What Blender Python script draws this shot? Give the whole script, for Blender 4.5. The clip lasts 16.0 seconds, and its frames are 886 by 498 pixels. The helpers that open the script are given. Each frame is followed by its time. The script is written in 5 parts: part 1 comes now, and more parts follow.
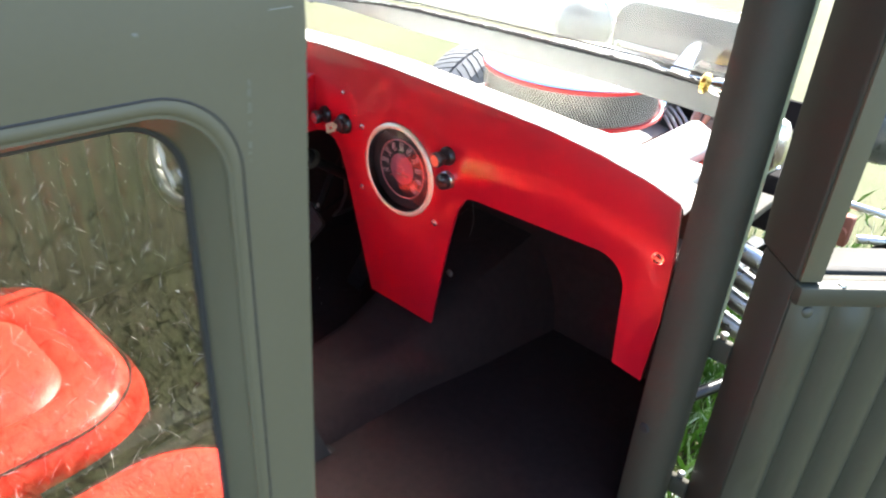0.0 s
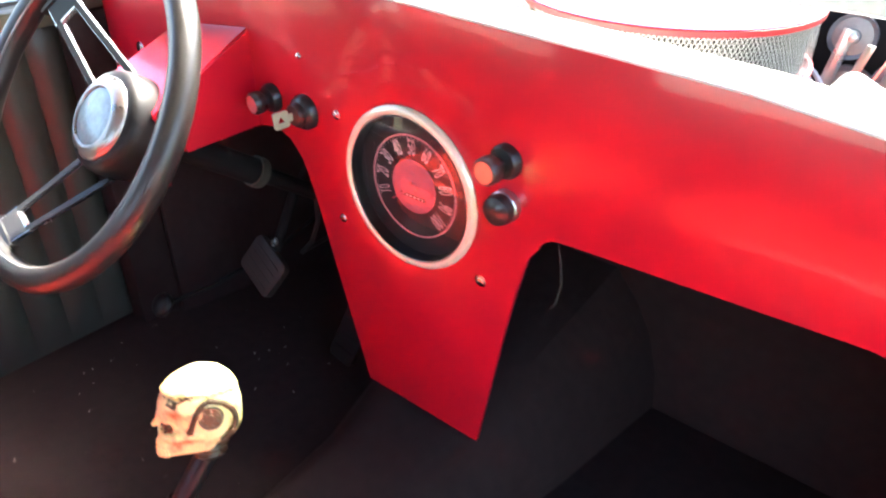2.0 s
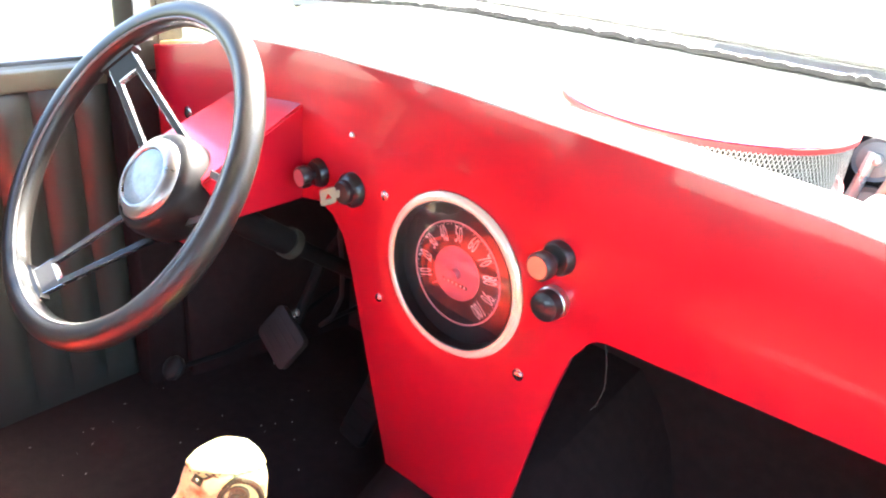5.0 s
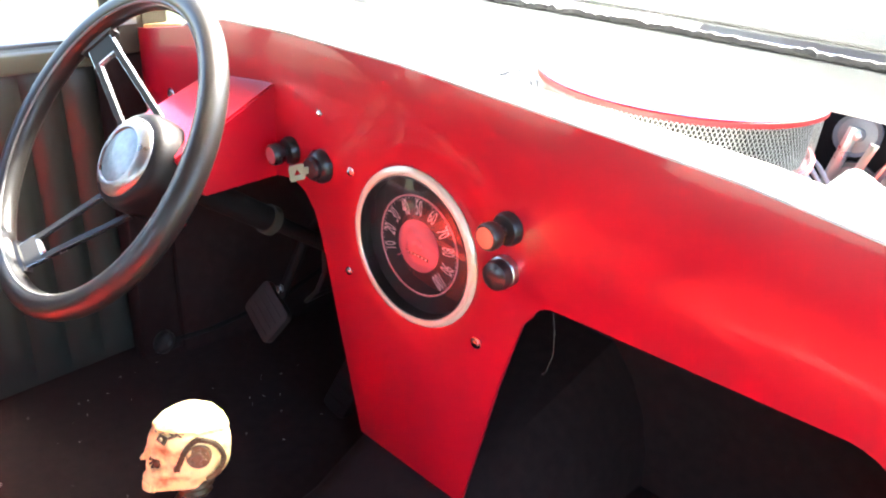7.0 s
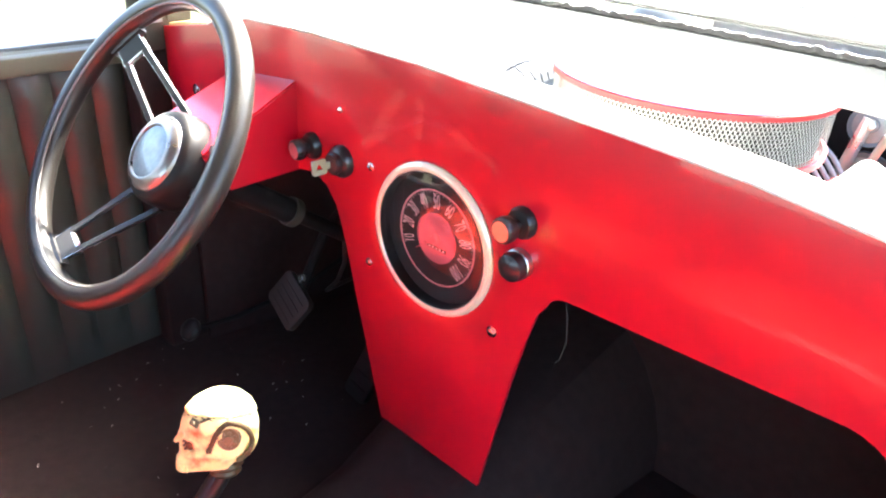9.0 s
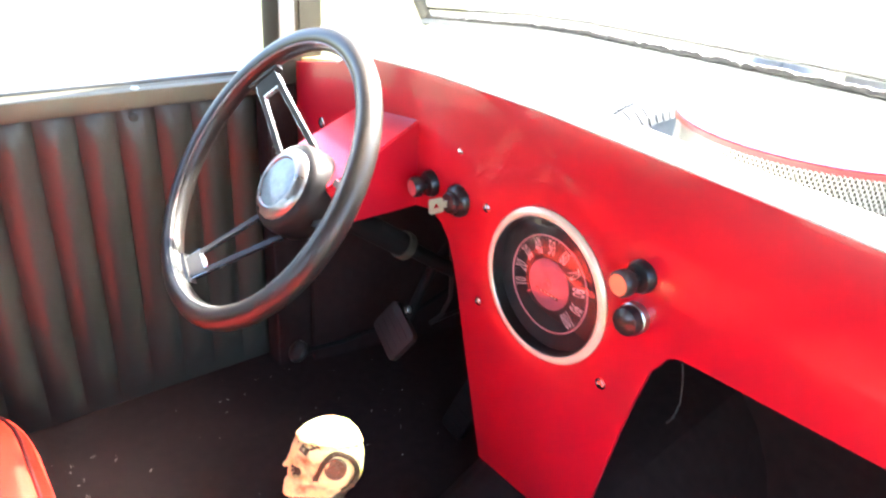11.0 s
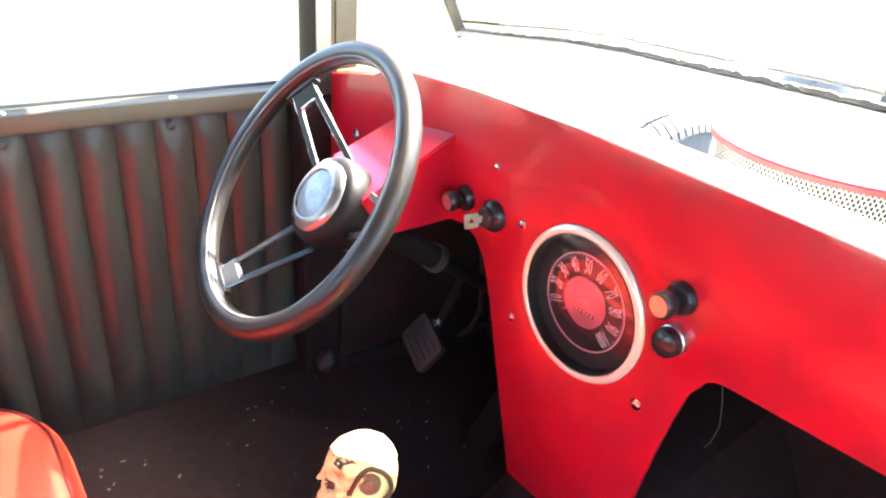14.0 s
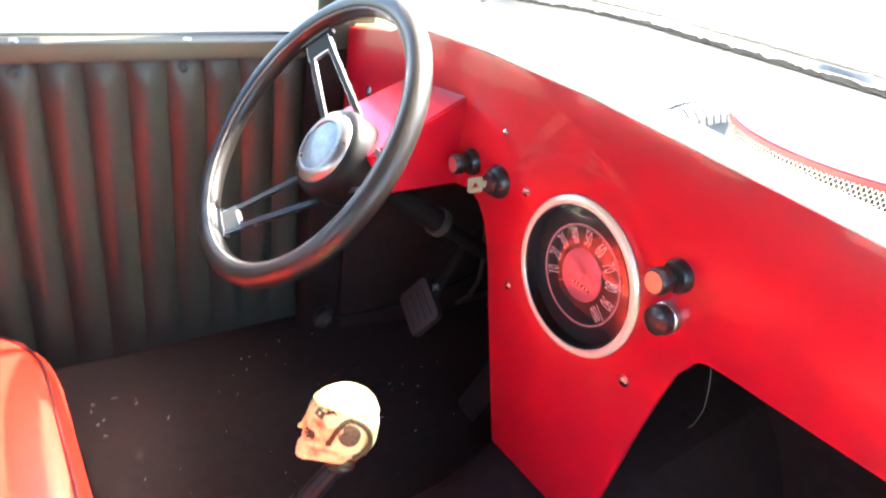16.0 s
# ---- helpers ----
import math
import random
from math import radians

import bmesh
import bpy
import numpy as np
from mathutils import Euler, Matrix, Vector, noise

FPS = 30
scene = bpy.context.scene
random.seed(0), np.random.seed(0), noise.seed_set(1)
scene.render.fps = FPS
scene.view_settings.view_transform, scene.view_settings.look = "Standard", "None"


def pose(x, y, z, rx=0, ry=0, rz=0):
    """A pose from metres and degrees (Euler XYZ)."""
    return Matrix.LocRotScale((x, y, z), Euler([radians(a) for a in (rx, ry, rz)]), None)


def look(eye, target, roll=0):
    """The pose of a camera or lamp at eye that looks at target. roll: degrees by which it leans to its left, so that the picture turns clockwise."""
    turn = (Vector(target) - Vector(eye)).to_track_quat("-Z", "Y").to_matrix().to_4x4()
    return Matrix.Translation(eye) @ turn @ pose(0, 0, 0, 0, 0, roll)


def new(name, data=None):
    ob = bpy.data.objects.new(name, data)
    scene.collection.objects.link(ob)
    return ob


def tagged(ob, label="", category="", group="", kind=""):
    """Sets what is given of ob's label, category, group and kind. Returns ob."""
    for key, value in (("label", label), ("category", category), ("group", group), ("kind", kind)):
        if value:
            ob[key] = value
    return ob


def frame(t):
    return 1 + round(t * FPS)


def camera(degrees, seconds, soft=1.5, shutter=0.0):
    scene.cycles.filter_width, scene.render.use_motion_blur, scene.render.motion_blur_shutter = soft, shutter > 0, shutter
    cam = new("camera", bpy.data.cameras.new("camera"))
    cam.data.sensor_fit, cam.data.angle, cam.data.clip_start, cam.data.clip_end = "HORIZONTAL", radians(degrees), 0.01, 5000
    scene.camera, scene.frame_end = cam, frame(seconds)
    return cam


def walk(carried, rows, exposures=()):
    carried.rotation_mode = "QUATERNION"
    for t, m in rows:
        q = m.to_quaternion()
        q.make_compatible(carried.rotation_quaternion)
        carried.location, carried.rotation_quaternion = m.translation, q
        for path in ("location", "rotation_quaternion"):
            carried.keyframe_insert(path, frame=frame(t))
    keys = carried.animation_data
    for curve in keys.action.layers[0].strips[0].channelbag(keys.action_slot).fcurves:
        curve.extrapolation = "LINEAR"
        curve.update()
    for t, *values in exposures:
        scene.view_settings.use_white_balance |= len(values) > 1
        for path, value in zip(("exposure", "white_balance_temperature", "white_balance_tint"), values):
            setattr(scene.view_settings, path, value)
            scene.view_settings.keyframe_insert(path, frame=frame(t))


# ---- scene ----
cam = camera(63.0, 16.0, 2.1, 0.4)
PATH = [
    (0, (0.8559, -0.838, 1.6105), (-0.282, 0.4582, 0.5981), 3.61),
    (0.3, (0.8378, -0.7717, 1.5992), (-0.268, 0.5252, 0.5527), 4.54),
    (0.5, (0.8281, -0.7126, 1.5643), (-0.292, 0.5936, 0.5448), 5.43),
    (0.7, (0.7946, -0.6608, 1.5455), (-0.3356, 0.66, 0.5566), 4.23),
    (0.9, (0.7382, -0.596, 1.5277), (-0.3893, 0.6407, 0.4326), 1.63),
    (1, (0.709, -0.5706, 1.4988), (-0.4065, 0.6439, 0.3671), 2.19),
    (1.2, (0.6514, -0.5214, 1.4838), (-0.4759, 0.7182, 0.3918), 1.42),
    (1.4, (0.5922, -0.4982, 1.4605), (-0.5049, 0.757, 0.3197), 2.03),
    (1.5, (0.5626, -0.4866, 1.4488), (-0.5179, 0.7749, 0.3347), 2.33),
    (2, (0.441, -0.4768, 1.4002), (-0.6401, 0.8348, 0.3462), 0.62),
    (2.5, (0.3579, -0.4691, 1.3846), (-0.7131, 0.9125, 0.4128), -1.10),
    (3, (0.3547, -0.503, 1.4011), (-0.8001, 0.8843, 0.5399), 1.70),
    (3.5, (0.3564, -0.5072, 1.3968), (-0.8036, 0.8688, 0.5246), 2.88),
    (4, (0.3564, -0.5066, 1.3945), (-0.793, 0.871, 0.5107), 3.56),
    (4.5, (0.3677, -0.5036, 1.3944), (-0.7524, 0.9061, 0.5236), 4.93),
    (4.7, (0.3801, -0.5053, 1.4011), (-0.7467, 0.9068, 0.5431), 5.41),
    (6.8, (0.4524, -0.482, 1.409), (-0.726, 0.8584, 0.5065), 4.54),
    (7, (0.4584, -0.4857, 1.4097), (-0.6998, 0.8688, 0.5018), 4.70),
    (7.5, (0.4657, -0.4891, 1.4188), (-0.6783, 0.8556, 0.4791), 4.44),
    (8, (0.4699, -0.4947, 1.4247), (-0.6876, 0.855, 0.509), 4.57),
    (10.5, (0.4725, -0.5094, 1.4309), (-0.8106, 0.6561, 0.4333), 2.50),
    (11, (0.455, -0.5144, 1.4418), (-0.9275, 0.6233, 0.5506), 3.76),
    (11.5, (0.4459, -0.5193, 1.4397), (-0.9734, 0.6002, 0.5839), 4.21),
    (12, (0.4405, -0.5231, 1.4361), (-0.9613, 0.5855, 0.5383), 4.15),
    (12.5, (0.4392, -0.5258, 1.4367), (-0.9699, 0.5725, 0.5375), 4.14),
    (13, (0.4386, -0.5293, 1.4447), (-0.9775, 0.5724, 0.561), 4.23),
    (13.5, (0.4419, -0.5313, 1.4451), (-0.9635, 0.5867, 0.5648), 4.53),
    (14, (0.4399, -0.527, 1.4491), (-0.9803, 0.5737, 0.5707), 4.17),
    (14.5, (0.4354, -0.5312, 1.45), (-0.9839, 0.5636, 0.5628), 4.34),
    (15, (0.4345, -0.5314, 1.4452), (-0.9788, 0.571, 0.5579), 5.07),
    (15.5, (0.438, -0.5208, 1.4408), (-0.9871, 0.5782, 0.5682), 4.99),
    (16, (0.4497, -0.5138, 1.4334), (-0.9614, 0.5455, 0.492), 8.41),
]
EXPOSURES = [(0.0, 2.68), (0.5, 2.93), (1.0, 2.66), (1.5, 2.97), (2.0, 3.45), (2.5, 3.78), (3.5, 3.9), (4.5, 3.92), (7.0, 3.42), (10.5, 3.7), (11.0, 3.72), (12.5, 3.56), (14.5, 3.55), (16.0, 3.55)]
walk(cam, [(t, look(eye, target, roll)) for t, eye, target, roll in PATH], exposures=EXPOSURES)

# ---------- world and light ----------
GROUND = 0.2
world = bpy.data.worlds.new("sky")
scene.world = world
world.use_nodes = True
wn, wl = world.node_tree.nodes, world.node_tree.links
sky = wn.new("ShaderNodeTexSky")
sky.sky_type, sky.sun_disc = "NISHITA", False
SUN_DIR = Vector((-0.108, 0.681, 0.724)).normalized()
sky.sun_elevation = math.asin(SUN_DIR.z)
sky.sun_rotation = math.atan2(SUN_DIR.x, SUN_DIR.y)
wl.new(sky.outputs[0], wn["Background"].inputs[0])
wn["Background"].inputs[1].default_value = 0.13
sun = new("sun", bpy.data.lights.new("sun", "SUN"))
sun.data.energy, sun.data.angle, sun.data.color = 4.0, radians(0.6), (1.0, 0.95, 0.86)
sun.matrix_world = look(SUN_DIR * 30, (0, 0, 0))


# ---------- materials ----------
def material(name, color, rough=0.5, metal=0.0, spread=0.15, scale=40.0, fine=260.0, bump=0.0, coat=0.0, dirt=None, dirt_scale=6.0, spec=0.5, rough_spread=0.1):
    """A surface with grain and blotches at two scales, relief and, with dirt, stains of another colour."""
    m = bpy.data.materials.new(name)
    m.use_nodes = True
    n, l = m.node_tree.nodes, m.node_tree.links
    b = n["Principled BSDF"]
    co = n.new("ShaderNodeTexCoord")
    big, small = n.new("ShaderNodeTexNoise"), n.new("ShaderNodeTexNoise")
    big.inputs["Scale"].default_value, small.inputs["Scale"].default_value = scale, fine
    big.inputs["Detail"].default_value = 6
    for t in (big, small):
        l.new(co.outputs["Object"], t.inputs["Vector"])
    ramp = n.new("ShaderNodeMapRange")
    ramp.inputs["To Min"].default_value, ramp.inputs["To Max"].default_value = 1 - spread, 1 + spread
    mixf = n.new("ShaderNodeMath")
    mixf.operation = "MULTIPLY_ADD"
    l.new(small.outputs["Fac"], mixf.inputs[0])
    mixf.inputs[1].default_value = 0.4
    l.new(big.outputs["Fac"], mixf.inputs[2])
    sub = n.new("ShaderNodeMath")
    sub.operation = "SUBTRACT"
    l.new(mixf.outputs[0], sub.inputs[0])
    sub.inputs[1].default_value = 0.2
    l.new(sub.outputs[0], ramp.inputs["Value"])
    mul = n.new("ShaderNodeVectorMath")
    mul.operation = "SCALE"
    mul.inputs[0].default_value = color
    l.new(ramp.outputs[0], mul.inputs["Scale"])
    out = mul.outputs[0]
    if dirt:
        d = n.new("ShaderNodeTexNoise")
        d.inputs["Scale"].default_value, d.inputs["Detail"].default_value = dirt_scale, 8
        l.new(co.outputs["Object"], d.inputs["Vector"])
        cr = n.new("ShaderNodeMapRange")
        cr.inputs["From Min"].default_value, cr.inputs["From Max"].default_value = 0.52, 0.72
        l.new(d.outputs["Fac"], cr.inputs["Value"])
        mx = n.new("ShaderNodeMix")
        mx.data_type = "RGBA"
        l.new(cr.outputs[0], mx.inputs["Factor"])
        l.new(out, mx.inputs["A"])
        mx.inputs["B"].default_value = (*dirt, 1)
        out = mx.outputs["Result"]
    l.new(out, b.inputs["Base Color"])
    rr = n.new("ShaderNodeMapRange")
    rr.inputs["To Min"].default_value, rr.inputs["To Max"].default_value = max(0.02, rough - rough_spread), min(1, rough + rough_spread)
    l.new(big.outputs["Fac"], rr.inputs["Value"])
    l.new(rr.outputs[0], b.inputs["Roughness"])
    b.inputs["Metallic"].default_value = metal
    b.inputs["Specular IOR Level"].default_value = spec
    b.inputs["Coat Weight"].default_value = coat
    b.inputs["Coat Roughness"].default_value = 0.06
    if bump:
        bp = n.new("ShaderNodeBump")
        bp.inputs["Strength"].default_value, bp.inputs["Distance"].default_value = bump, 0.0015
        l.new(mixf.outputs[0], bp.inputs["Height"])
        l.new(bp.outputs[0], b.inputs["Normal"])
    return m


def glass_material(name, tint=(1, 1, 1), rough=0.0):
    m = bpy.data.materials.new(name)
    m.use_nodes = True
    b = m.node_tree.nodes["Principled BSDF"]
    b.inputs["Base Color"].default_value = (*tint, 1)
    b.inputs["Roughness"].default_value = rough
    b.inputs["Transmission Weight"].default_value = 1
    b.inputs["IOR"].default_value = 1.5
    return m


RED = material("red_paint", (0.40, 0.0050, 0.0185), 0.3, spread=0.012, scale=5, fine=60, coat=0.45, rough_spread=0.03, spec=0.36)
RED_DULL = material("red_enamel", (0.50, 0.012, 0.014), 0.4, spread=0.1, bump=0.03)
RED_VINYL = material("red_vinyl", (0.60, 0.026, 0.014), 0.38, spread=0.06, scale=12, fine=700, bump=0.05, coat=0.12, spec=0.3)
GREEN = material("grey_green_primer", (0.086, 0.080, 0.050), 0.55, spread=0.1, scale=14, bump=0.04)
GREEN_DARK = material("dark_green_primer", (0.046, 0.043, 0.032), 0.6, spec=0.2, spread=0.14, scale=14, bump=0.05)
BOOT_VINYL = material("boot_vinyl", (0.008, 0.0075, 0.0075), 0.55, spread=0.25, scale=30, fine=500, bump=0.06, spec=0.2)
BLACK_VINYL = material("black_vinyl", (0.041, 0.044, 0.036), 0.36, spec=0.42, spread=0.05, scale=9, fine=900, rough_spread=0.02)
GREEN_VINYL = material("olive_vinyl", (0.042, 0.042, 0.029), 0.46, spread=0.06, scale=9, fine=900, rough_spread=0.02)
CARPET = material("black_carpet", (0.022, 0.0135, 0.013), 0.95, spread=0.4, scale=60, fine=900, bump=0.8, spec=0.1)
BLACK = material("black_plastic", (0.014, 0.014, 0.015), 0.3, spread=0.15, coat=0.2)
BLACK_FOAM = material("black_grip", (0.019, 0.017, 0.015), 0.35, spread=0.05, fine=700, bump=0.04, coat=0.05, rough_spread=0.02)
BLACK_METAL = material("black_metal", (0.02, 0.02, 0.02), 0.35, metal=0.6, spread=0.2)
RUBBER = material("black_rubber", (0.02, 0.02, 0.02), 0.75, spread=0.3, bump=0.2)
CHROME = material("chrome", (0.78, 0.78, 0.78), 0.1, metal=1.0, spread=0.05, rough_spread=0.04)
STEEL = material("brushed_steel", (0.55, 0.55, 0.54), 0.3, metal=1.0, spread=0.1)
BRASS = material("brass", (0.75, 0.5, 0.14), 0.2, metal=1.0, spread=0.1)
IVORY = material("ivory_enamel", (0.78, 0.72, 0.54), 0.3, metal=0.35, spread=0.02, coat=0.4, rough_spread=0.02)
BONE = material("aged_resin", (0.92, 0.80, 0.34), 0.42, spread=0.12, scale=60, bump=0.35, dirt=(0.34, 0.16, 0.05), dirt_scale=55)
BONE.node_tree.nodes["Principled BSDF"].inputs["Subsurface Weight"].default_value = 0.35
BONE.node_tree.nodes["Principled BSDF"].inputs["Subsurface Radius"].default_value = (0.007, 0.005, 0.003)
DARK_BRONZE = material("dark_bronze", (0.10, 0.075, 0.04), 0.45, metal=0.7, spread=0.3)
WOOD = material("plywood_edge", (0.62, 0.42, 0.17), 0.6, spread=0.2, scale=60, bump=0.1)
DIAL_BLACK = material("dial_black", (0.014, 0.012, 0.012), 0.35, spread=0.1)
DIAL_RED = material("dial_copper_red", (0.48, 0.125, 0.155), 0.35, metal=0.2, spread=0.08)
DIAL_RING = material("dial_pink_ring", (0.66, 0.30, 0.31), 0.4, spread=0.05)
DIAL_MARK = material("dial_marking", (0.80, 0.60, 0.58), 0.5, spread=0.05)
AMBER = material("orange_lens", (0.78, 0.21, 0.12), 0.2, spread=0.08, coat=0.5)
ALUMINIUM = material("polished_aluminium", (0.75, 0.75, 0.75), 0.25, metal=1.0, spread=0.08)
MESH_STEEL = material("chromed_mesh", (0.78, 0.76, 0.70), 0.35, metal=0.5, spread=0.1)
PAPER = material("filter_paper", (0.045, 0.04, 0.035), 0.9, spread=0.1)
CAST = material("cast_engine_metal", (0.20, 0.20, 0.20), 0.45, metal=0.6, spread=0.3, bump=0.3)
COWL = material("pale_cowl_and_glare", (0.55, 0.56, 0.52), 0.4, spread=0.06, scale=10)
ORANGE = material("engine_red", (0.55, 0.06, 0.035), 0.4, spread=0.15)
GLASS = glass_material("window_glass")
QUARTER_GLASS = glass_material("quarter_glass", (0.60, 0.62, 0.60), 0.0)
QUARTER_GLASS.node_tree.nodes["Principled BSDF"].inputs["IOR"].default_value = 2.0
RAIL_GREY = material("dull_grey_rail", (0.15, 0.155, 0.16), 0.42, metal=0.2, spread=0.12, scale=25, bump=0.05)
HUB_BLACK = material("hub_black", (0.011, 0.010, 0.010), 0.42, spread=0.1, spec=0.22)
SUNLIT_OLIVE = material("sunlit_olive_edge", (0.30, 0.31, 0.20), 0.5, spread=0.15)
COG_BRONZE = material("cog_bronze", (0.15, 0.11, 0.055), 0.45, metal=0.3, spread=0.3, bump=0.2)
MATTE_BLACK = material("matte_black", (0.008, 0.007, 0.007), 0.8, spread=0.2, spec=0.12)
PEDAL_RUBBER = material("pedal_rubber", (0.016, 0.0095, 0.0085), 0.6, spread=0.2)
TREAD = material("worn_rubber", (0.16, 0.16, 0.155), 0.8, spread=0.25, bump=0.2)
RUST = material("rusty_steel", (0.30, 0.10, 0.06), 0.7, spread=0.3, bump=0.3)
GREEN_CHIP = material("bare_primer_chip", (0.17, 0.175, 0.15), 0.7, spread=0.2)
LINT = material("lint", (0.6, 0.58, 0.55), 0.9)


# ---------- geometry helpers ----------
def part(name, bm, mat, parent=None, label="", smooth=True):
    """Links a bmesh as one mesh object under a thing or part."""
    me = bpy.data.meshes.new(name)
    bmesh.ops.recalc_face_normals(bm, faces=bm.faces[:])
    bm.to_mesh(me)
    bm.free()
    if smooth:
        for p in me.polygons:
            p.use_smooth = True
        me.set_sharp_from_angle(angle=radians(38))
    me.materials.append(mat)
    ob = new(name, me)
    if parent:
        ob.parent = parent
    if label:
        tagged(ob, label)
    return ob


def thing(name, label, category, group="", kind="", at=(0, 0, 0)):
    ob = new(name)
    ob.empty_display_size = 0.05
    ob.location = at
    return tagged(ob, label, category, group, kind)


def xf(bm, verts, m):
    bmesh.ops.transform(bm, matrix=m, verts=verts)


def box(bm, lo, hi, bevel=0.0, m=None, seg=2):
    r = bmesh.ops.create_cube(bm, size=1)
    vs = r["verts"]
    c = [(a + b) / 2 for a, b in zip(lo, hi)]
    s = [abs(b - a) for a, b in zip(lo, hi)]
    xf(bm, vs, Matrix.Translation(c) @ Matrix.Diagonal((*s, 1)))
    if bevel:
        es = list({e for v in vs for e in v.link_edges})
        r = bmesh.ops.bevel(bm, geom=es, offset=bevel, segments=seg, affect="EDGES", profile=0.5)
        vs = r["verts"]
        vs = list({v for f in r["faces"] for v in f.verts} | {v for v in vs})
    if m is not None:
        seen, stack = set(vs), list(vs)
        while stack:
            v = stack.pop()
            for e in v.link_edges:
                o = e.other_vert(v)
                if o not in seen:
                    seen.add(o)
                    stack.append(o)
        xf(bm, list(seen), m)
    return bm


def lathe(bm, profile, segs=32, m=None):
    """Turns a profile of (radius, height) round z."""
    rings = []
    for r, z in profile:
        if r < 1e-6:
            rings.append([bm.verts.new((0, 0, z))])
        else:
            rings.append([bm.verts.new((r * math.cos(2 * math.pi * i / segs), r * math.sin(2 * math.pi * i / segs), z)) for i in range(segs)])
    for a, b in zip(rings, rings[1:]):
        for i in range(segs):
            j = (i + 1) % segs
            q = [a[i % len(a)], a[j % len(a)], b[j % len(b)], b[i % len(b)]]
            q = list(dict.fromkeys(q))
            if len(q) > 2:
                bm.faces.new(q)
    if m is not None:
        xf(bm, [v for r in rings for v in r], m)
    return bm


def tube(bm, pts, radius, segs=10, closed=False, caps=True, flat=1.0):
    """A round bar along points; radius may be a list. flat squeezes it along its binormal."""
    pts = [Vector(p) for p in pts]
    n = len(pts)
    rad = radius if isinstance(radius, (list, tuple)) else [radius] * n
    rings, up = [], None
    for i, p in enumerate(pts):
        a = pts[(i - 1) % n] if closed or i else p
        b = pts[(i + 1) % n] if closed or i < n - 1 else p
        d = (b - a).normalized()
        if up is None:
            up = d.orthogonal().normalized()
        up = (up - d * up.dot(d)).normalized()
        side = d.cross(up)
        rings.append([bm.verts.new(p + rad[i] * (math.cos(2 * math.pi * k / segs) * up + flat * math.sin(2 * math.pi * k / segs) * side)) for k in range(segs)])
    pairs = list(zip(rings, rings[1:])) + ([(rings[-1], rings[0])] if closed else [])
    for a, b in pairs:
        for k in range(segs):
            bm.faces.new((a[k], a[(k + 1) % segs], b[(k + 1) % segs], b[k]))
    if caps and not closed:
        bm.faces.new(rings[0][::-1])
        bm.faces.new(rings[-1])
    return bm


def plate(bm, outline, lo, hi, axis="y", bevel=0.0, holes=()):
    """A flat sheet of the given outline (pairs in the other two axes), from lo to hi along axis."""
    def at(p, h):
        return {"y": (p[0], h, p[1]), "x": (h, p[0], p[1]), "z": (p[0], p[1], h)}[axis]
    start = set(bm.faces)
    loops = [outline, *holes]
    edges = []
    for lp in loops:
        vs = [bm.verts.new(at(p, lo)) for p in lp]
        edges += [bm.edges.new((vs[i], vs[(i + 1) % len(vs)])) for i in range(len(vs))]
    if holes:
        bmesh.ops.triangle_fill(bm, edges=edges, use_beauty=True)
    else:
        bmesh.ops.contextual_create(bm, geom=edges)
    fs = [f for f in bm.faces if f not in start]
    r = bmesh.ops.extrude_face_region(bm, geom=fs)
    vs = [g for g in r["geom"] if isinstance(g, bmesh.types.BMVert)]
    d = {"y": (0, hi - lo, 0), "x": (hi - lo, 0, 0), "z": (0, 0, hi - lo)}[axis]
    bmesh.ops.translate(bm, verts=vs, vec=d)
    bm.normal_update()
    if bevel:
        es = [e for e in bm.edges if e.is_valid and len(e.link_faces) == 2 and e.calc_face_angle(0) > 1.0 and all(f not in start for f in e.link_faces)]
        bmesh.ops.bevel(bm, geom=es, offset=bevel, segments=2, affect="EDGES", profile=0.5)
    return bm


def arc(cx, cy, r, a0, a1, n=8):
    return [(cx + r * math.cos(radians(a0 + (a1 - a0) * i / n)), cy + r * math.sin(radians(a0 + (a1 - a0) * i / n))) for i in range(n + 1)]


def rounded(points, radii, n=6):
    """A polygon with its corners rounded."""
    out, k = [], len(points)
    for i in range(k):
        p, a, b = Vector(points[i]), Vector(points[i - 1]), Vector(points[(i + 1) % k])
        r = radii[i] if isinstance(radii, (list, tuple)) else radii
        if r <= 0:
            out.append(tuple(p))
            continue
        u, v = (a - p).normalized(), (b - p).normalized()
        ang = u.angle(v)
        t = min(r / math.tan(ang / 2), (a - p).length * 0.49, (b - p).length * 0.49)
        r2 = t * math.tan(ang / 2)
        c = p + (u + v).normalized() * (r2 / math.sin(ang / 2))
        s, e = p + u * t - c, p + v * t - c
        a0, a1 = math.atan2(s.y, s.x), math.atan2(e.y, e.x)
        while a1 - a0 > math.pi:
            a1 -= 2 * math.pi
        while a1 - a0 < -math.pi:
            a1 += 2 * math.pi
        out += [(c.x + r2 * math.cos(a0 + (a1 - a0) * j / n), c.y + r2 * math.sin(a0 + (a1 - a0) * j / n)) for j in range(n + 1)]
    return out


def B():
    return bmesh.new()


# axis turned so that a lathe's z points the way given
def tube_of(pts, radius, segs=10):
    bm = B()
    tube(bm, pts, radius, segs)
    return bm


def along(at, way):
    return Matrix.Translation(at) @ Vector(way).to_track_quat("Z", "Y").to_matrix().to_4x4()

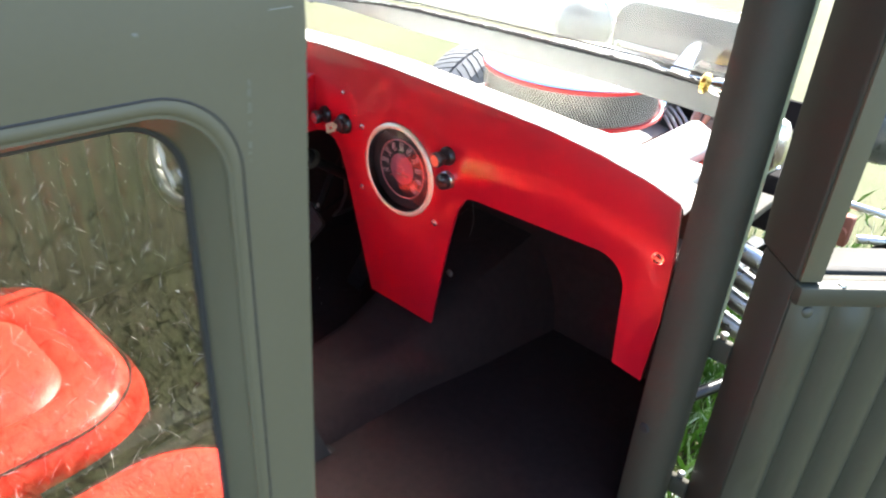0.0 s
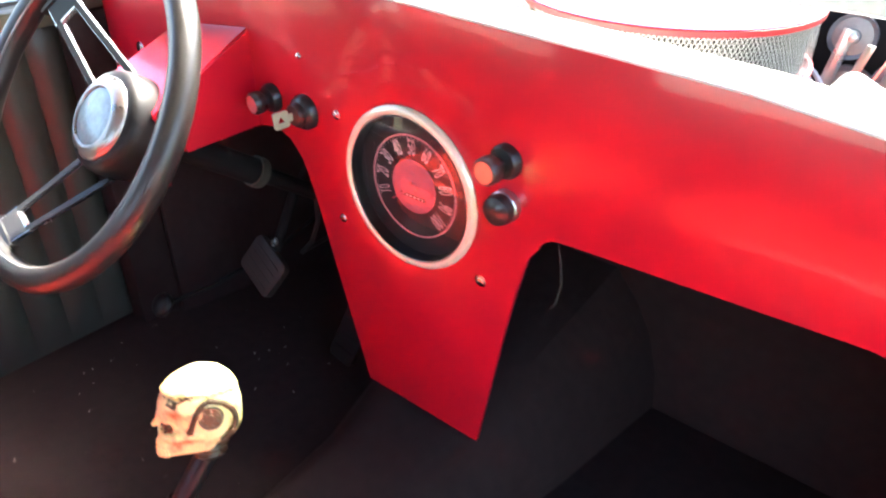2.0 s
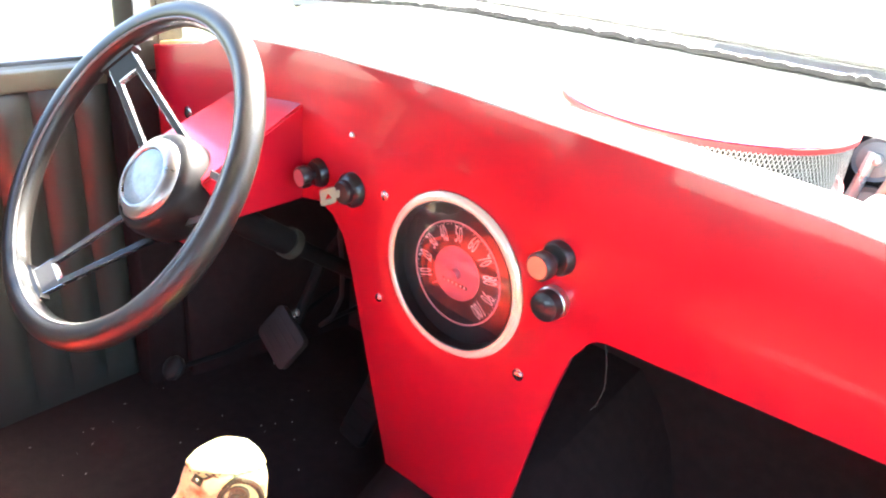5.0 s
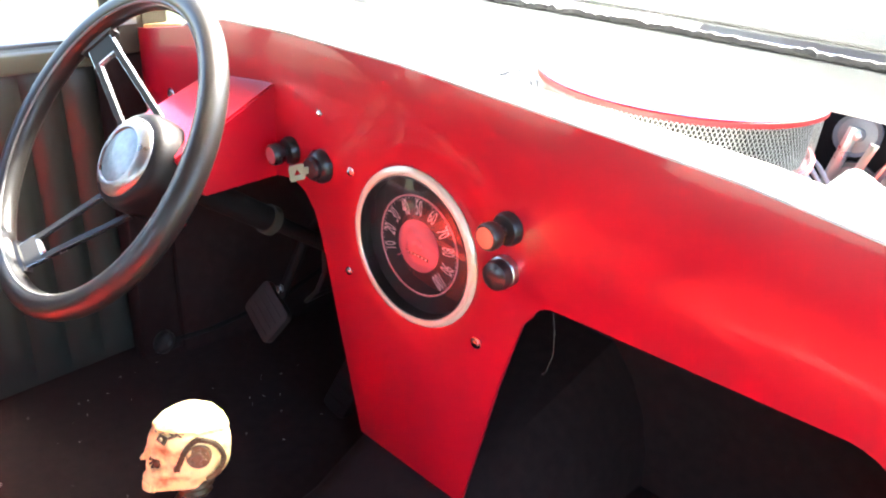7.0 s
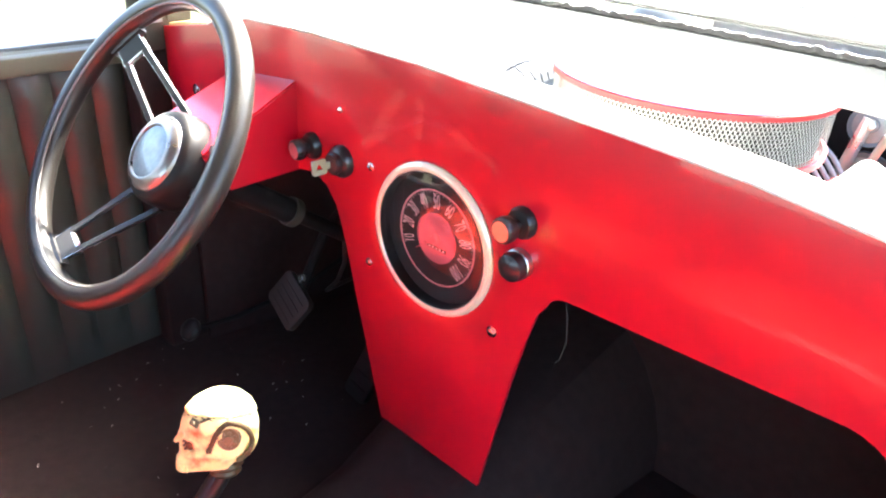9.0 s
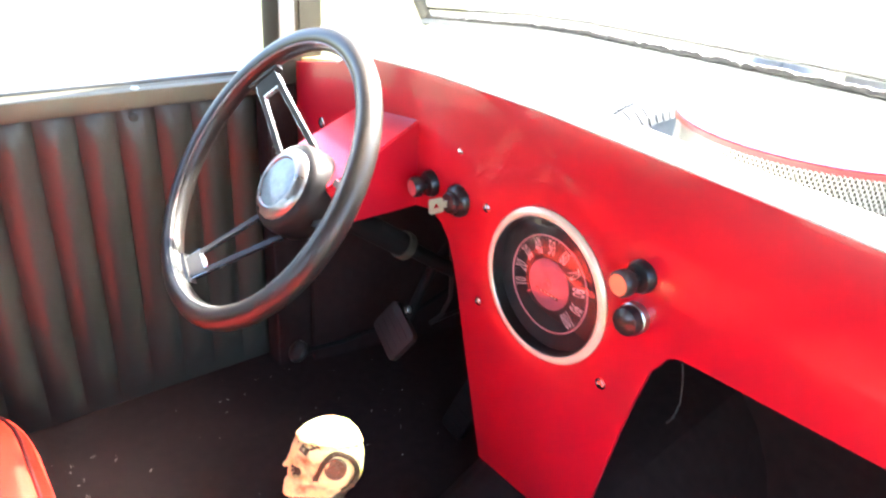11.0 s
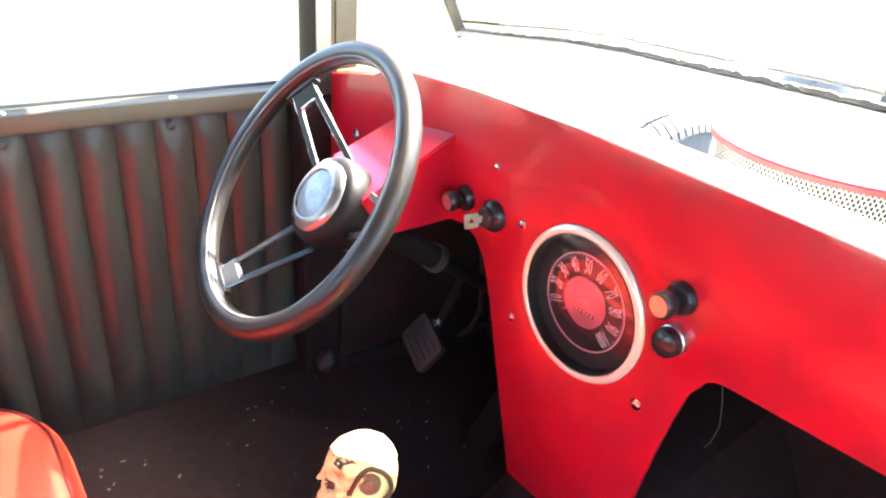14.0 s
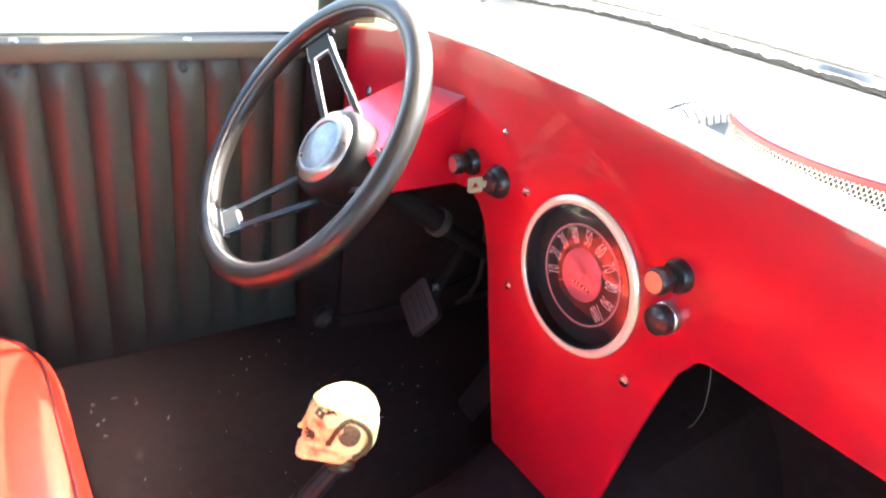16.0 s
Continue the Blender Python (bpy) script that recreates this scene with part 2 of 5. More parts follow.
# ---------- ground ----------
def grass_material(name, a, b, c):
    m = bpy.data.materials.new(name)
    m.use_nodes = True
    n, l = m.node_tree.nodes, m.node_tree.links
    p = n["Principled BSDF"]
    co = n.new("ShaderNodeTexCoord")
    t1, t2 = n.new("ShaderNodeTexNoise"), n.new("ShaderNodeTexNoise")
    t1.inputs["Scale"].default_value, t1.inputs["Detail"].default_value = 1.3, 8
    t2.inputs["Scale"].default_value, t2.inputs["Detail"].default_value = 130, 6
    m1, m2 = n.new("ShaderNodeMix"), n.new("ShaderNodeMix")
    m1.data_type = m2.data_type = "RGBA"
    r1, r2 = n.new("ShaderNodeMapRange"), n.new("ShaderNodeMapRange")
    for t, r in ((t1, r1), (t2, r2)):
        l.new(co.outputs["Object"], t.inputs["Vector"])
        r.inputs["From Min"].default_value, r.inputs["From Max"].default_value = 0.4, 0.62
        l.new(t.outputs["Fac"], r.inputs["Value"])
    l.new(r1.outputs[0], m1.inputs["Factor"])
    m1.inputs["A"].default_value, m1.inputs["B"].default_value = (*a, 1), (*b, 1)
    l.new(r2.outputs[0], m2.inputs["Factor"])
    l.new(m1.outputs["Result"], m2.inputs["A"])
    m2.inputs["B"].default_value = (*c, 1)
    l.new(m2.outputs["Result"], p.inputs["Base Color"])
    p.inputs["Roughness"].default_value = 0.9
    bp = n.new("ShaderNodeBump")
    bp.inputs["Strength"].default_value, bp.inputs["Distance"].default_value = 0.6, 0.012
    l.new(t2.outputs["Fac"], bp.inputs["Height"])
    l.new(bp.outputs[0], p.inputs["Normal"])
    return m


LAWN = grass_material("lawn", (0.085, 0.10, 0.028), (0.12, 0.105, 0.045), (0.055, 0.055, 0.024))
bm = B()
bmesh.ops.create_grid(bm, x_segments=60, y_segments=60, size=400)
for v in bm.verts:
    v.co.z = GROUND
tagged(part("ground", bm, LAWN), "sunlit short green lawn with dry patches", "ground", kind="structure")


def blade_material(name, tones):
    m = bpy.data.materials.new(name)
    m.use_nodes = True
    n, l = m.node_tree.nodes, m.node_tree.links
    p = n["Principled BSDF"]
    g = n.new("ShaderNodeNewGeometry")
    ramp = n.new("ShaderNodeValToRGB")
    e = ramp.color_ramp.elements
    for el, c in zip((e[0], e[1], e.new(0.55), e.new(0.82)), tones):
        el.color = (*c, 1)
    l.new(g.outputs["Random Per Island"], ramp.inputs[0])
    l.new(ramp.outputs[0], p.inputs["Base Color"])
    p.inputs["Roughness"].default_value = 0.6
    return m


rng = np.random.default_rng(4)
verts, faces = [], []
for k in range(60000):
    x, y = 0.72 + abs(rng.normal()) * 1.5, -1.5 + 1.35 * rng.normal()
    h = 0.014 + 0.034 * rng.random()
    a = rng.random() * 6.283
    lean = 0.045 * rng.random()
    b = rng.random() * 6.283
    wx, wy = 0.0015 * math.cos(a), 0.0015 * math.sin(a)
    i = len(verts)
    verts += [(x - wx, y - wy, GROUND), (x + wx, y + wy, GROUND), (x + lean * 0.4 * math.cos(b) + wx * 0.7, y + lean * 0.4 * math.sin(b) + wy * 0.7, GROUND + 0.6 * h), (x + lean * math.cos(b), y + lean * math.sin(b), GROUND + h)]
    faces += [(i, i + 1, i + 2), (i, i + 2, i + 3)]
me = bpy.data.meshes.new("grass")
me.from_pydata(verts, [], faces)
me.materials.append(blade_material("grass_blade", ((0.06, 0.075, 0.02), (0.55, 0.47, 0.28), (0.085, 0.085, 0.03), (0.14, 0.12, 0.055))))
tagged(new("grass", me), "short green and straw-coloured grass blades beside the car", "grass", kind="stuff")
verts, faces = [], []
for k in range(9000):
    x, y = 0.60 + 0.32 * rng.normal(), 1.1 + 0.5 * rng.normal()
    h, a, b = 0.05 + 0.08 * rng.random(), rng.random() * 6.283, rng.random() * 6.283
    lean = 0.07 * rng.random()
    wx, wy = 0.003 * math.cos(a), 0.003 * math.sin(a)
    i = len(verts)
    verts += [(x - wx, y - wy, GROUND), (x + wx, y + wy, GROUND), (x + lean * 0.4 * math.cos(b) + wx * 0.7, y + lean * 0.4 * math.sin(b) + wy * 0.7, GROUND + 0.6 * h), (x + lean * math.cos(b), y + lean * math.sin(b), GROUND + h)]
    faces += [(i, i + 1, i + 2), (i, i + 2, i + 3)]
me = bpy.data.meshes.new("tall_grass")
me.from_pydata(verts, [], faces)
me.materials.append(blade_material("fresh_grass_blade", ((0.05, 0.13, 0.012), (0.16, 0.25, 0.04), (0.09, 0.20, 0.02), (0.12, 0.22, 0.03))))
tagged(new("tall_grass", me), "fresh bright green longer grass below the cowl", "grass", kind="stuff")


# ---------- body shell ----------
CX = 0.006


def structure(name, bm, mat, label, category, smooth=True):
    return tagged(part(name, bm, mat, None, "", smooth), label, category, kind="structure")


structure("floor", box(B(), (-0.60, -1.5, 0.625), (0.60, -0.002, 0.65)), CARPET, "black carpeted cabin floor with bits of lint", "floor")
# gearbox tunnel, rising towards the firewall
bm = B()
secs = []
for y, h, hw in ((-1.2, 0.70, 0.10), (-0.6, 0.705, 0.10), (-0.28, 0.71, 0.105), (-0.05, 0.735, 0.12), (0.1, 0.79, 0.15), (0.33, 0.86, 0.18)):
    secs.append([bm.verts.new((CX + hw * math.cos(a) * 1.0, y, 0.64 + (h - 0.64) * min(1, 1.15 * math.sin(a)))) for a in [math.pi * i / 12 for i in range(13)]])
for a, b in zip(secs, secs[1:]):
    for i in range(12):
        bm.faces.new((a[i], a[i + 1], b[i + 1], b[i]))
structure("tunnel", bm, CARPET, "black carpeted transmission tunnel along the floor", "tunnel")
structure("toe_floor", plate(B(), [(-0.555, -0.002), (0.555, -0.002), (0.505, 0.318), (-0.505, 0.318)], 0.625, 0.65, "z"), CARPET, "black carpeted footwell floor ahead of the sills", "floor")
structure("firewall", box(B(), (-0.50, 0.32, 0.63), (0.50, 0.345, 1.099)), CARPET, "black carpeted firewall behind the dashboard", "firewall")
for s, nm in ((-1, "left"), (1, "right")):
    bm = B()
    plate(bm, [(s * 0.533, 0.012), (s * 0.545, 0.012), (s * 0.497, 0.318), (s * 0.485, 0.318)], 0.64, 1.09, "z", 0.002)
    structure("kick_panel_" + nm, bm, CARPET, "black carpeted kick panel beside the footwell", "panel")
bm = B()
box(bm, (-0.598, -0.05, 0.64), (-0.552, 0.03, 1.158), 0.006)
structure("hinge_post", bm, CARPET, "black covered hinge post beside the driver's door", "post")
# cowl: a thin arched sheet ahead of the dashboard's top edge
dash_top = [(-0.5515, 1.194), (-0.523, 1.199), (-0.481, 1.208), (-0.426, 1.219), (-0.40, 1.229), (-0.33, 1.243), (-0.2, 1.250), (-0.03, 1.2515), (0.1, 1.2475), (0.21, 1.244), (0.31, 1.240), (0.40, 1.231), (0.48, 1.217), (0.5255, 1.2035)]
ext = dash_top[3:] + [(0.531, 1.197), (0.533, 1.188)]
bm = B()
rows = []
for y, dz in ((-0.0012, -0.0012), (-0.0010, 0.0012), (0.0065, 0.0022), (0.02, 0.0035), (0.055, 0.001), (0.068, -0.004), (0.070, -0.03), (0.070, -0.12)):
    rows.append([bm.verts.new((x, y, z + (dz if x < 0.3 else max(dz, -0.012)))) for x, z in ext])
for a, b in zip(rows, rows[1:]):
    for i in range(len(ext) - 1):
        bm.faces.new((a[i], a[i + 1], b[i + 1], b[i]))
cowl = structure("cowl", bm, COWL, "pale painted cowl sheet ahead of the dashboard", "cowl")
bm = B()
box(bm, (-0.60, 0.071, 1.10), (0.432, 0.33, 1.128), 0.004)
structure("cowl_shelf", bm, COWL, "pale painted sheet shelf behind the engine", "cowl")
# added sheet that keeps the gap between dashboard end and pillar dark
structure("cowl_gap_fill", plate(B(), [(0.29, 1.129), (0.434, 1.129), (0.434, 1.117), (0.532, 1.117), (0.532, 1.178), (0.48, 1.199), (0.40, 1.213), (0.29, 1.226)], 0.0715, 0.0745, "y"), GREEN_DARK, "added dark green sheet closing the gap under the cowl edge", "cowl")
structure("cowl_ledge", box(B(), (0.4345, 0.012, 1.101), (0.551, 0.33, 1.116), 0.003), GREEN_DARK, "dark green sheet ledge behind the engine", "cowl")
for s, nm in ((-1, "left"), (1, "right")):
    bm = B()
    if s < 0:
        box(bm, (-0.598, 0.0525, 0.45), (-0.549, 0.345, 1.099), 0.004)
    else:
        plate(bm, [(s * 0.541, 0.055), (s * 0.552, 0.055), (s * 0.510, 0.345), (s * 0.4995, 0.345)], 0.45, 1.099, "z", 0.002)
    structure("cowl_side_" + nm, bm, GREEN_DARK, "dark green cowl side panel below the windscreen", "panel")

# roof, header and rear
roof_line = [(0.5550, 1.508), (0.5550, 1.519), (0.5545, 1.534), (0.551, 1.575), (0.545, 1.640), (0.525, 1.690), (0.47, 1.730), (0.3, 1.762), (0.0, 1.778)]


def roof_shell(bm, prof, y0, y1):
    full = [(-x, z) for x, z in prof] + [(x, z) for x, z in prof[-2::-1]]
    loops = []
    for y, k, dz in ((y0, 1, 0), (y1, 1, 0), (y1, 0.967, -0.016), (y0, 0.967, -0.016)):
        loops.append([bm.verts.new((x * k, y, z + dz)) for x, z in full])
    for a, b in zip(loops, loops[1:] + loops[:1]):
        for i in range(len(full) - 1):
            bm.faces.new((a[i], a[i + 1], b[i + 1], b[i]))
    for e in (0, -1):
        bm.faces.new([lp[e] for lp in loops])


bm = B()
roof_shell(bm, roof_line, -1.58, -0.6105)
roof_shell(bm, [(0.548, 1.628)] + roof_line[4:], -0.6105, -0.02)
structure("roof", bm, GREEN, "grey-green primered steel roof of the cab", "roof")
bm = B()
box(bm, (-0.56, -0.035, 1.670), (0.56, 0.02, 1.720), 0.008)
structure("header", bm, GREEN_DARK, "dark green windscreen header rail", "rail")
bm = B()
plate(bm, [(-0.553, 0.5), (0.553, 0.5), (0.545, 1.62), (0.45, 1.72), (-0.45, 1.72), (-0.545, 1.62)], -1.58, -1.56, "y", holes=[rounded([(-0.35, 1.22), (0.35, 1.22), (0.35, 1.50), (-0.35, 1.50)], 0.05)])
structure("wall_rear", bm, GREEN, "grey-green rear cab wall with a window opening", "wall")


def side_wall(s, nm):
    """Rear quarter of the cab with its rounded window, moulding, reveal and glass."""
    def loop(y, z, r, grow):
        return rounded([(-1.30 - grow, 1.13 - grow), (y - 0.0036, 1.13 - grow), (y, z), (-1.30 - grow, z + 0.017)], [0.06, 0.06, r, 0.06], 10)
    inner, mid, outer = loop(-0.6727, 1.4797, 0.034, 0.0), loop(-0.6627, 1.4891, 0.040, 0.010), loop(-0.6537, 1.4975, 0.046, 0.03)
    bm = B()
    plate(bm, [(-1.57, 0.42), (-0.630, 0.42), (-0.6235, 0.8), (-0.6190, 1.2), (-0.6140, 1.42), (-0.6110, 1.508), (-1.57, 1.508)], s * 0.537, s * 0.555, "x", holes=[mid])
    wall = structure("wall_" + nm, bm, GREEN, "grey-green primered cab side with a rounded quarter window", "wall", False)
    bm = B()
    tube(bm, [(s * 0.5552, y, z) for y, z in outer], 0.0007, 6, True)
    part("groove", bm, RUBBER, wall, "dark seam round the window")
    bm = B()
    rings = []
    for t, x in ((0.05, 0.5553), (0.25, 0.5560), (0.5, 0.5562), (0.75, 0.5556), (1.0, 0.553)):
        rings.append([bm.verts.new((s * x, a[0] * (1 - t) + b[0] * t, a[1] * (1 - t) + b[1] * t)) for a, b in zip(outer, mid)])
    for p, q in zip(rings, rings[1:]):
        n = len(p)
        for i in range(n):
            bm.faces.new((p[i], p[(i + 1) % n], q[(i + 1) % n], q[i]))
    part("moulding", bm, GREEN, wall)
    bm = B()
    rings = []
    for t, x in ((0.0, 0.553), (0.35, 0.547), (0.75, 0.540), (1.0, 0.532), (1.0, 0.526)):
        rings.append([bm.verts.new((s * x, a[0] * (1 - t) + b[0] * t, a[1] * (1 - t) + b[1] * t)) for a, b in zip(mid, inner)])
    for p, q in zip(rings, rings[1:]):
        n = len(p)
        for i in range(n):
            bm.faces.new((p[i], p[(i + 1) % n], q[(i + 1) % n], q[i]))
    part("reveal", bm, GREEN, wall)
    bm = B()
    tube(bm, [(s * 0.531, y, z) for y, z in inner], 0.0028, 8, True)
    part("seal", bm, RUBBER, wall, "black rubber window seal")
    bm = B()
    box(bm, (s * 0.48, -0.640, 0.5), (s * 0.536, -0.6245, 1.54), 0.004)
    part("jamb", bm, GREEN_DARK, wall)
    gl = B()
    plate(gl, loop(-0.6677, 1.4844, 0.037, 0.006), s * 0.5275, s * 0.531, "x")
    g = tagged(part("window_" + ("1" if s > 0 else "2"), gl, QUARTER_GLASS, None, "", False), "clear quarter window glass in a rounded opening", "window", kind="structure")
    g.visible_shadow = False
    if s > 0:
        # chips and runs in the primer
        bm = B()
        rc = random.Random(5)
        lathe(bm, [(0.0011, 0), (0.0007, 0.0003), (0, 0.0004)], 7, along((0.5548, -0.6993, 1.527), (1, 0, 0)))
        for k in range(9):
            z = 1.498 - k * 0.0052 + rc.uniform(-0.001, 0.001)
            box(bm, (0.555, -0.6463 - 0.0004 * k - rc.uniform(0, 0.0003), z - rc.uniform(0.0008, 0.0042)), (0.5552, -0.64605 - 0.0004 * k, z))
        box(bm, (0.5545, -0.632, 1.5290), (0.5550, -0.618, 1.5296))
        part("paint_chips", bm, GREEN_CHIP, wall, "small pale chips in the primer")
        bm = B()
        for (y0, z0), (y1, z1), wd in (((-0.6860, 1.4680), (-0.6843, 1.4545), 0.0010), ((-0.6843, 1.4545), (-0.6805, 1.441), 0.0007), ((-0.6850, 1.4575), (-0.6820, 1.4475), 0.0003)):
            tube(bm, [(0.5316, y0, z0), (0.5317, (y0 + y1) / 2 + 0.0006, (z0 + z1) / 2), (0.5316, y1, z1)], [0.0002, wd, 0.0002], 6, flat=0.2)
        part("scratch", bm, LINT, g, "pale feathery scratch")
    return wall


side_wall(1, "right")
side_wall(-1, "left")

# front pillars
for s, nm in ((-1, "left"), (1, "right")):
    bm = B()
    plate(bm, [(s * 0.549, -0.028), (s * 0.566, -0.0335), (s * 0.580, -0.0350), (s * 0.592, -0.0325), (s * 0.602, -0.0265), (s * 0.609, -0.0170), (s * 0.612, -0.0060), (s * 0.6125, 0.004), (s * 0.598, 0.05), (s * 0.56, 0.05)], 0.45 if s > 0 else 1.16, 1.69, "z", 0.003)
    p = structure("pillar_" + nm, bm, GREEN_DARK, "dark green windscreen pillar beside the door opening", "pillar")
    # edge strip: the pale colour stands for sun on the pillar's edge
    bm = B()
    tube(bm, [(s * 0.613, 0.006, 1.03), (s * 0.613, 0.006, 1.30), (s * 0.613, 0.006, 1.60)], 0.0030, 6)
    part("edge_strip", bm, SUNLIT_OLIVE, p, "olive edge strip, sunlight put into its pale colour")
    bm = B()
    for z in (1.02, 0.75):
        box(bm, (s * 0.598, 0.022, z - 0.035), (s * 0.634, 0.034, z + 0.001), 0.004)
    part("hinge", bm, GREEN_DARK, p, "dark painted door hinges")
    bm = B()
    for z in (1.02, 0.75):
        lathe(bm, [(0.0045, 0.010), (0.0045, 0.017), (0.006, 0.0175), (0.006, 0.021), (0.003, 0.023), (0, 0.023)], 12, Matrix.Translation((s * 0.6175, 0.030, z - 0.012)))
    part("hinge_pin", bm, STEEL, p, "bare steel hinge pins")
    bm = B()
    for z in (0.86, 0.66):
        lathe(bm, [(0.009, 0), (0.007, 0.003), (0, 0.004)], 14, along((s * 0.566, -0.033, z), (s * -0.2, -1, 0)))
    part("plug", bm, RUBBER, p, "black rubber plugs")
    for y0, y1, mt, lb in ((0.009, 0.048, GREEN_DARK, "dark green inner strip"), (-0.026, 0.000, RAIL_GREY, "grey channel strip")) if s < 0 else ():
        bm = B()
        xs_ = [-0.549 - 0.141 * (y + 0.028) for y in (y0, y1)]
        plate(bm, [(xs_[0] - 0.001, y0), (xs_[1] - 0.001, y1), (xs_[1] + 0.002, y1), (xs_[0] + 0.002, y0)], 1.20, 1.585, "z")
        part("strip", bm, mt, p, lb)


# ---------- doors ----------
def door(nm, m, length, z_low, vinyl, frame_mat, label, buttons, phase, lower, stile_depth):
    """A door: local x runs from the hinge along it, y from the inner face outwards, z up."""
    inv = m
    d = tagged(new(nm), label, "door", kind="structure")
    d.matrix_world = inv
    T = 0.088
    bm = B()
    outline = [(0.0, z_low), (length, z_low), (length, 1.178), (0.0, 1.178)]
    plate(bm, outline, 0.004, T, "y", 0.006)
    # door_1 takes the lighter green so that its sill top looks sunlit
    part("panel", bm, GREEN if nm == "door_1" else frame_mat, d)
    # window frame
    top = 1.63
    for nm2, lo, hi in (("stile", (0.0, 0.012, 1.176), (0.030 if stile_depth > 0 else 0.012, T + stile_depth, top)), ("stile", (length - 0.03, 0.012, 1.176), (length, T - 0.006, top)), ("top_rail", (0.0, 0.012, top), (length, T - 0.006, top + 0.03))):
        bm = B()
        if nm2 == "stile" and lo[0] == 0.0 and stile_depth > 0:
            plate(bm, [(0.004, 1.178), (T + 0.006, 1.178), (0.103, 1.25), (0.106, top), (0.004, top)], 0.0, 0.030, "x", 0.003)
            part(nm2, bm, frame_mat, d, "", False)
            bm = B()
            box(bm, (0.003, -0.0015, 1.179), (0.0285, 0.0035, top), 0.001)
            part("stile_face", bm, GREEN, d, "olive painted stile face")
            continue
        box(bm, lo, hi, 0.005)
        part(nm2, bm, frame_mat, d)
    # garnish rail
    bm = B()
    box(bm, (0.002, -0.010, 1.150), (length - 0.002, 0.016, 1.1765), 0.004)
    part("garnish_rail", bm, GREEN if nm == "door_1" else GREEN_VINYL, d, "grey-green garnish rail")
    bm = B()
    box(bm, (0.03, 0.02, 1.176), (length - 0.03, 0.032, 1.183), 0.002)
    # grey channel on door_1: sunlight put into the colour
    part("window_channel", bm, RAIL_GREY if nm == "door_1" else RUBBER, d, "window channel, paler on the driver's door for sunlight")
    # window glass, wound nearly down
    w = 0.0533
    n = int((length - 0.004) / w)
    zs = [z_low + 0.01 + (1.149 - z_low - 0.01) * i / 26 for i in range(27)]
    me_cache = {}
    x = phase
    k = 0
    while x + w <= length + 0.002:
        near = [round(b - x, 4) for b in buttons if -0.02 < b - x < w + 0.02]
        key = tuple(near)
        if key not in me_cache:
            bm = B()
            grid = []
            for z in zs:
                row = []
                for i in range(9):
                    u = i / 8
                    bulge = 0.0135 * (1 - abs(2 * u - 1) ** 2.2)
                    end = min(1, (1.153 - z) / 0.012, (z - z_low) / 0.02)
                    bulge *= max(0.25, end) * min(1, max(0.0, (z - 0.672) / 0.05))
                    for b in near:
                        for zb in (1.136,) + ((lower,) if lower else ()):
                            r2 = ((u * w - b) / 0.014) ** 2 + ((z - zb) / 0.022) ** 2
                            bulge -= 0.007 * math.exp(-r2) * (0.3 + 0.7 * (1 - abs(2 * u - 1)))
                    row.append(bm.verts.new((u * w, 0.002 - max(bulge, 0), z)))
                grid.append(row)
            for a, b in zip(grid, grid[1:]):
                for i in range(8):
                    bm.faces.new((a[i], a[i + 1], b[i + 1], b[i]))
            ob = part("pleat", bm, vinyl, d)
            me_cache[key] = ob.data
        else:
            ob = new("pleat", me_cache[key])
            ob.parent = d
        ob.location = (x, 0, 0)
        x += w
        k += 1
    for b in buttons:
        for zb in (1.136,) + ((lower,) if lower else ()):
            bm = B()
            lathe(bm, [(0.0085, 0.0), (0.0082, 0.002), (0.005, 0.0045), (0, 0.0052)], 16, along((b, -0.0005, zb), (0, -1, 0)))
            part("button", bm, vinyl, d, "vinyl covered trim button")
    bm = B()
    for b in (0.030, 0.246, 0.46) if nm == "door_1" else (0.055, 0.28, 0.50):
        lathe(bm, [(0.006, 0), (0.0052, 0.0025), (0, 0.004)], 14, along((b, -0.001, 1.1765), (0, 0, 1)))
    part("screw", bm, STEEL, d, "domed steel rail screws")
    return d


# the driver's door is shut; its hinge is at the front
md = Matrix(((0, -1, 0, -0.600), (-1, 0, 0, 0.020), (0, 0, 1, -0.012), (0, 0, 0, 1)))
door("door_1", md, 0.652, 0.62, BLACK_VINYL, GREEN_DARK, "closed dark green door with black pleated vinyl trim", (0.0395, 0.2535, 0.4665), 0.0096, None, -0.03)
# the passenger's door is swung wide open
ua = radians(46)
u, nn = Vector((math.cos(ua), math.sin(ua), 0)), Vector((-math.sin(ua), math.cos(ua), 0))
mo = Matrix(((u.x, nn.x, 0, 0.694), (u.y, nn.y, 0, -0.033), (0, 0, 1, 0), (0, 0, 0, 1)))
door("door_2", mo, 0.652, 0.62, GREEN_VINYL, GREEN_DARK, "open dark green door with olive pleated vinyl trim", (0.024, 0.237, 0.45), 0.003, 0.845, 0.03)

# ---------- windscreen, swung out at the bottom ----------
ws = tagged(new("windscreen"), "swing-out windscreen with a dark metal frame, open at the bottom", "windscreen", kind="structure")
arch = [(-0.545, 1.2475), (-0.50, 1.2530), (-0.43, 1.2600), (-0.30, 1.2755), (-0.19, 1.2830), (-0.10, 1.2845), (0.0, 1.2870), (0.10, 1.2890), (0.22, 1.2905), (0.31, 1.2915), (0.42, 1.2890), (0.53, 1.2820)]
bm = B()
rows = []
for dy, dz in ((-0.012, -0.002), (-0.014, -0.040), (0.006, -0.046), (0.012, -0.006), (0.004, 0.0)):
    rows.append([bm.verts.new((x, 0.241 + dy, z + dz * min(1.0, max(0.2, (x + 0.52) / 0.3)))) for x, z in arch])
rows.append(rows[0])
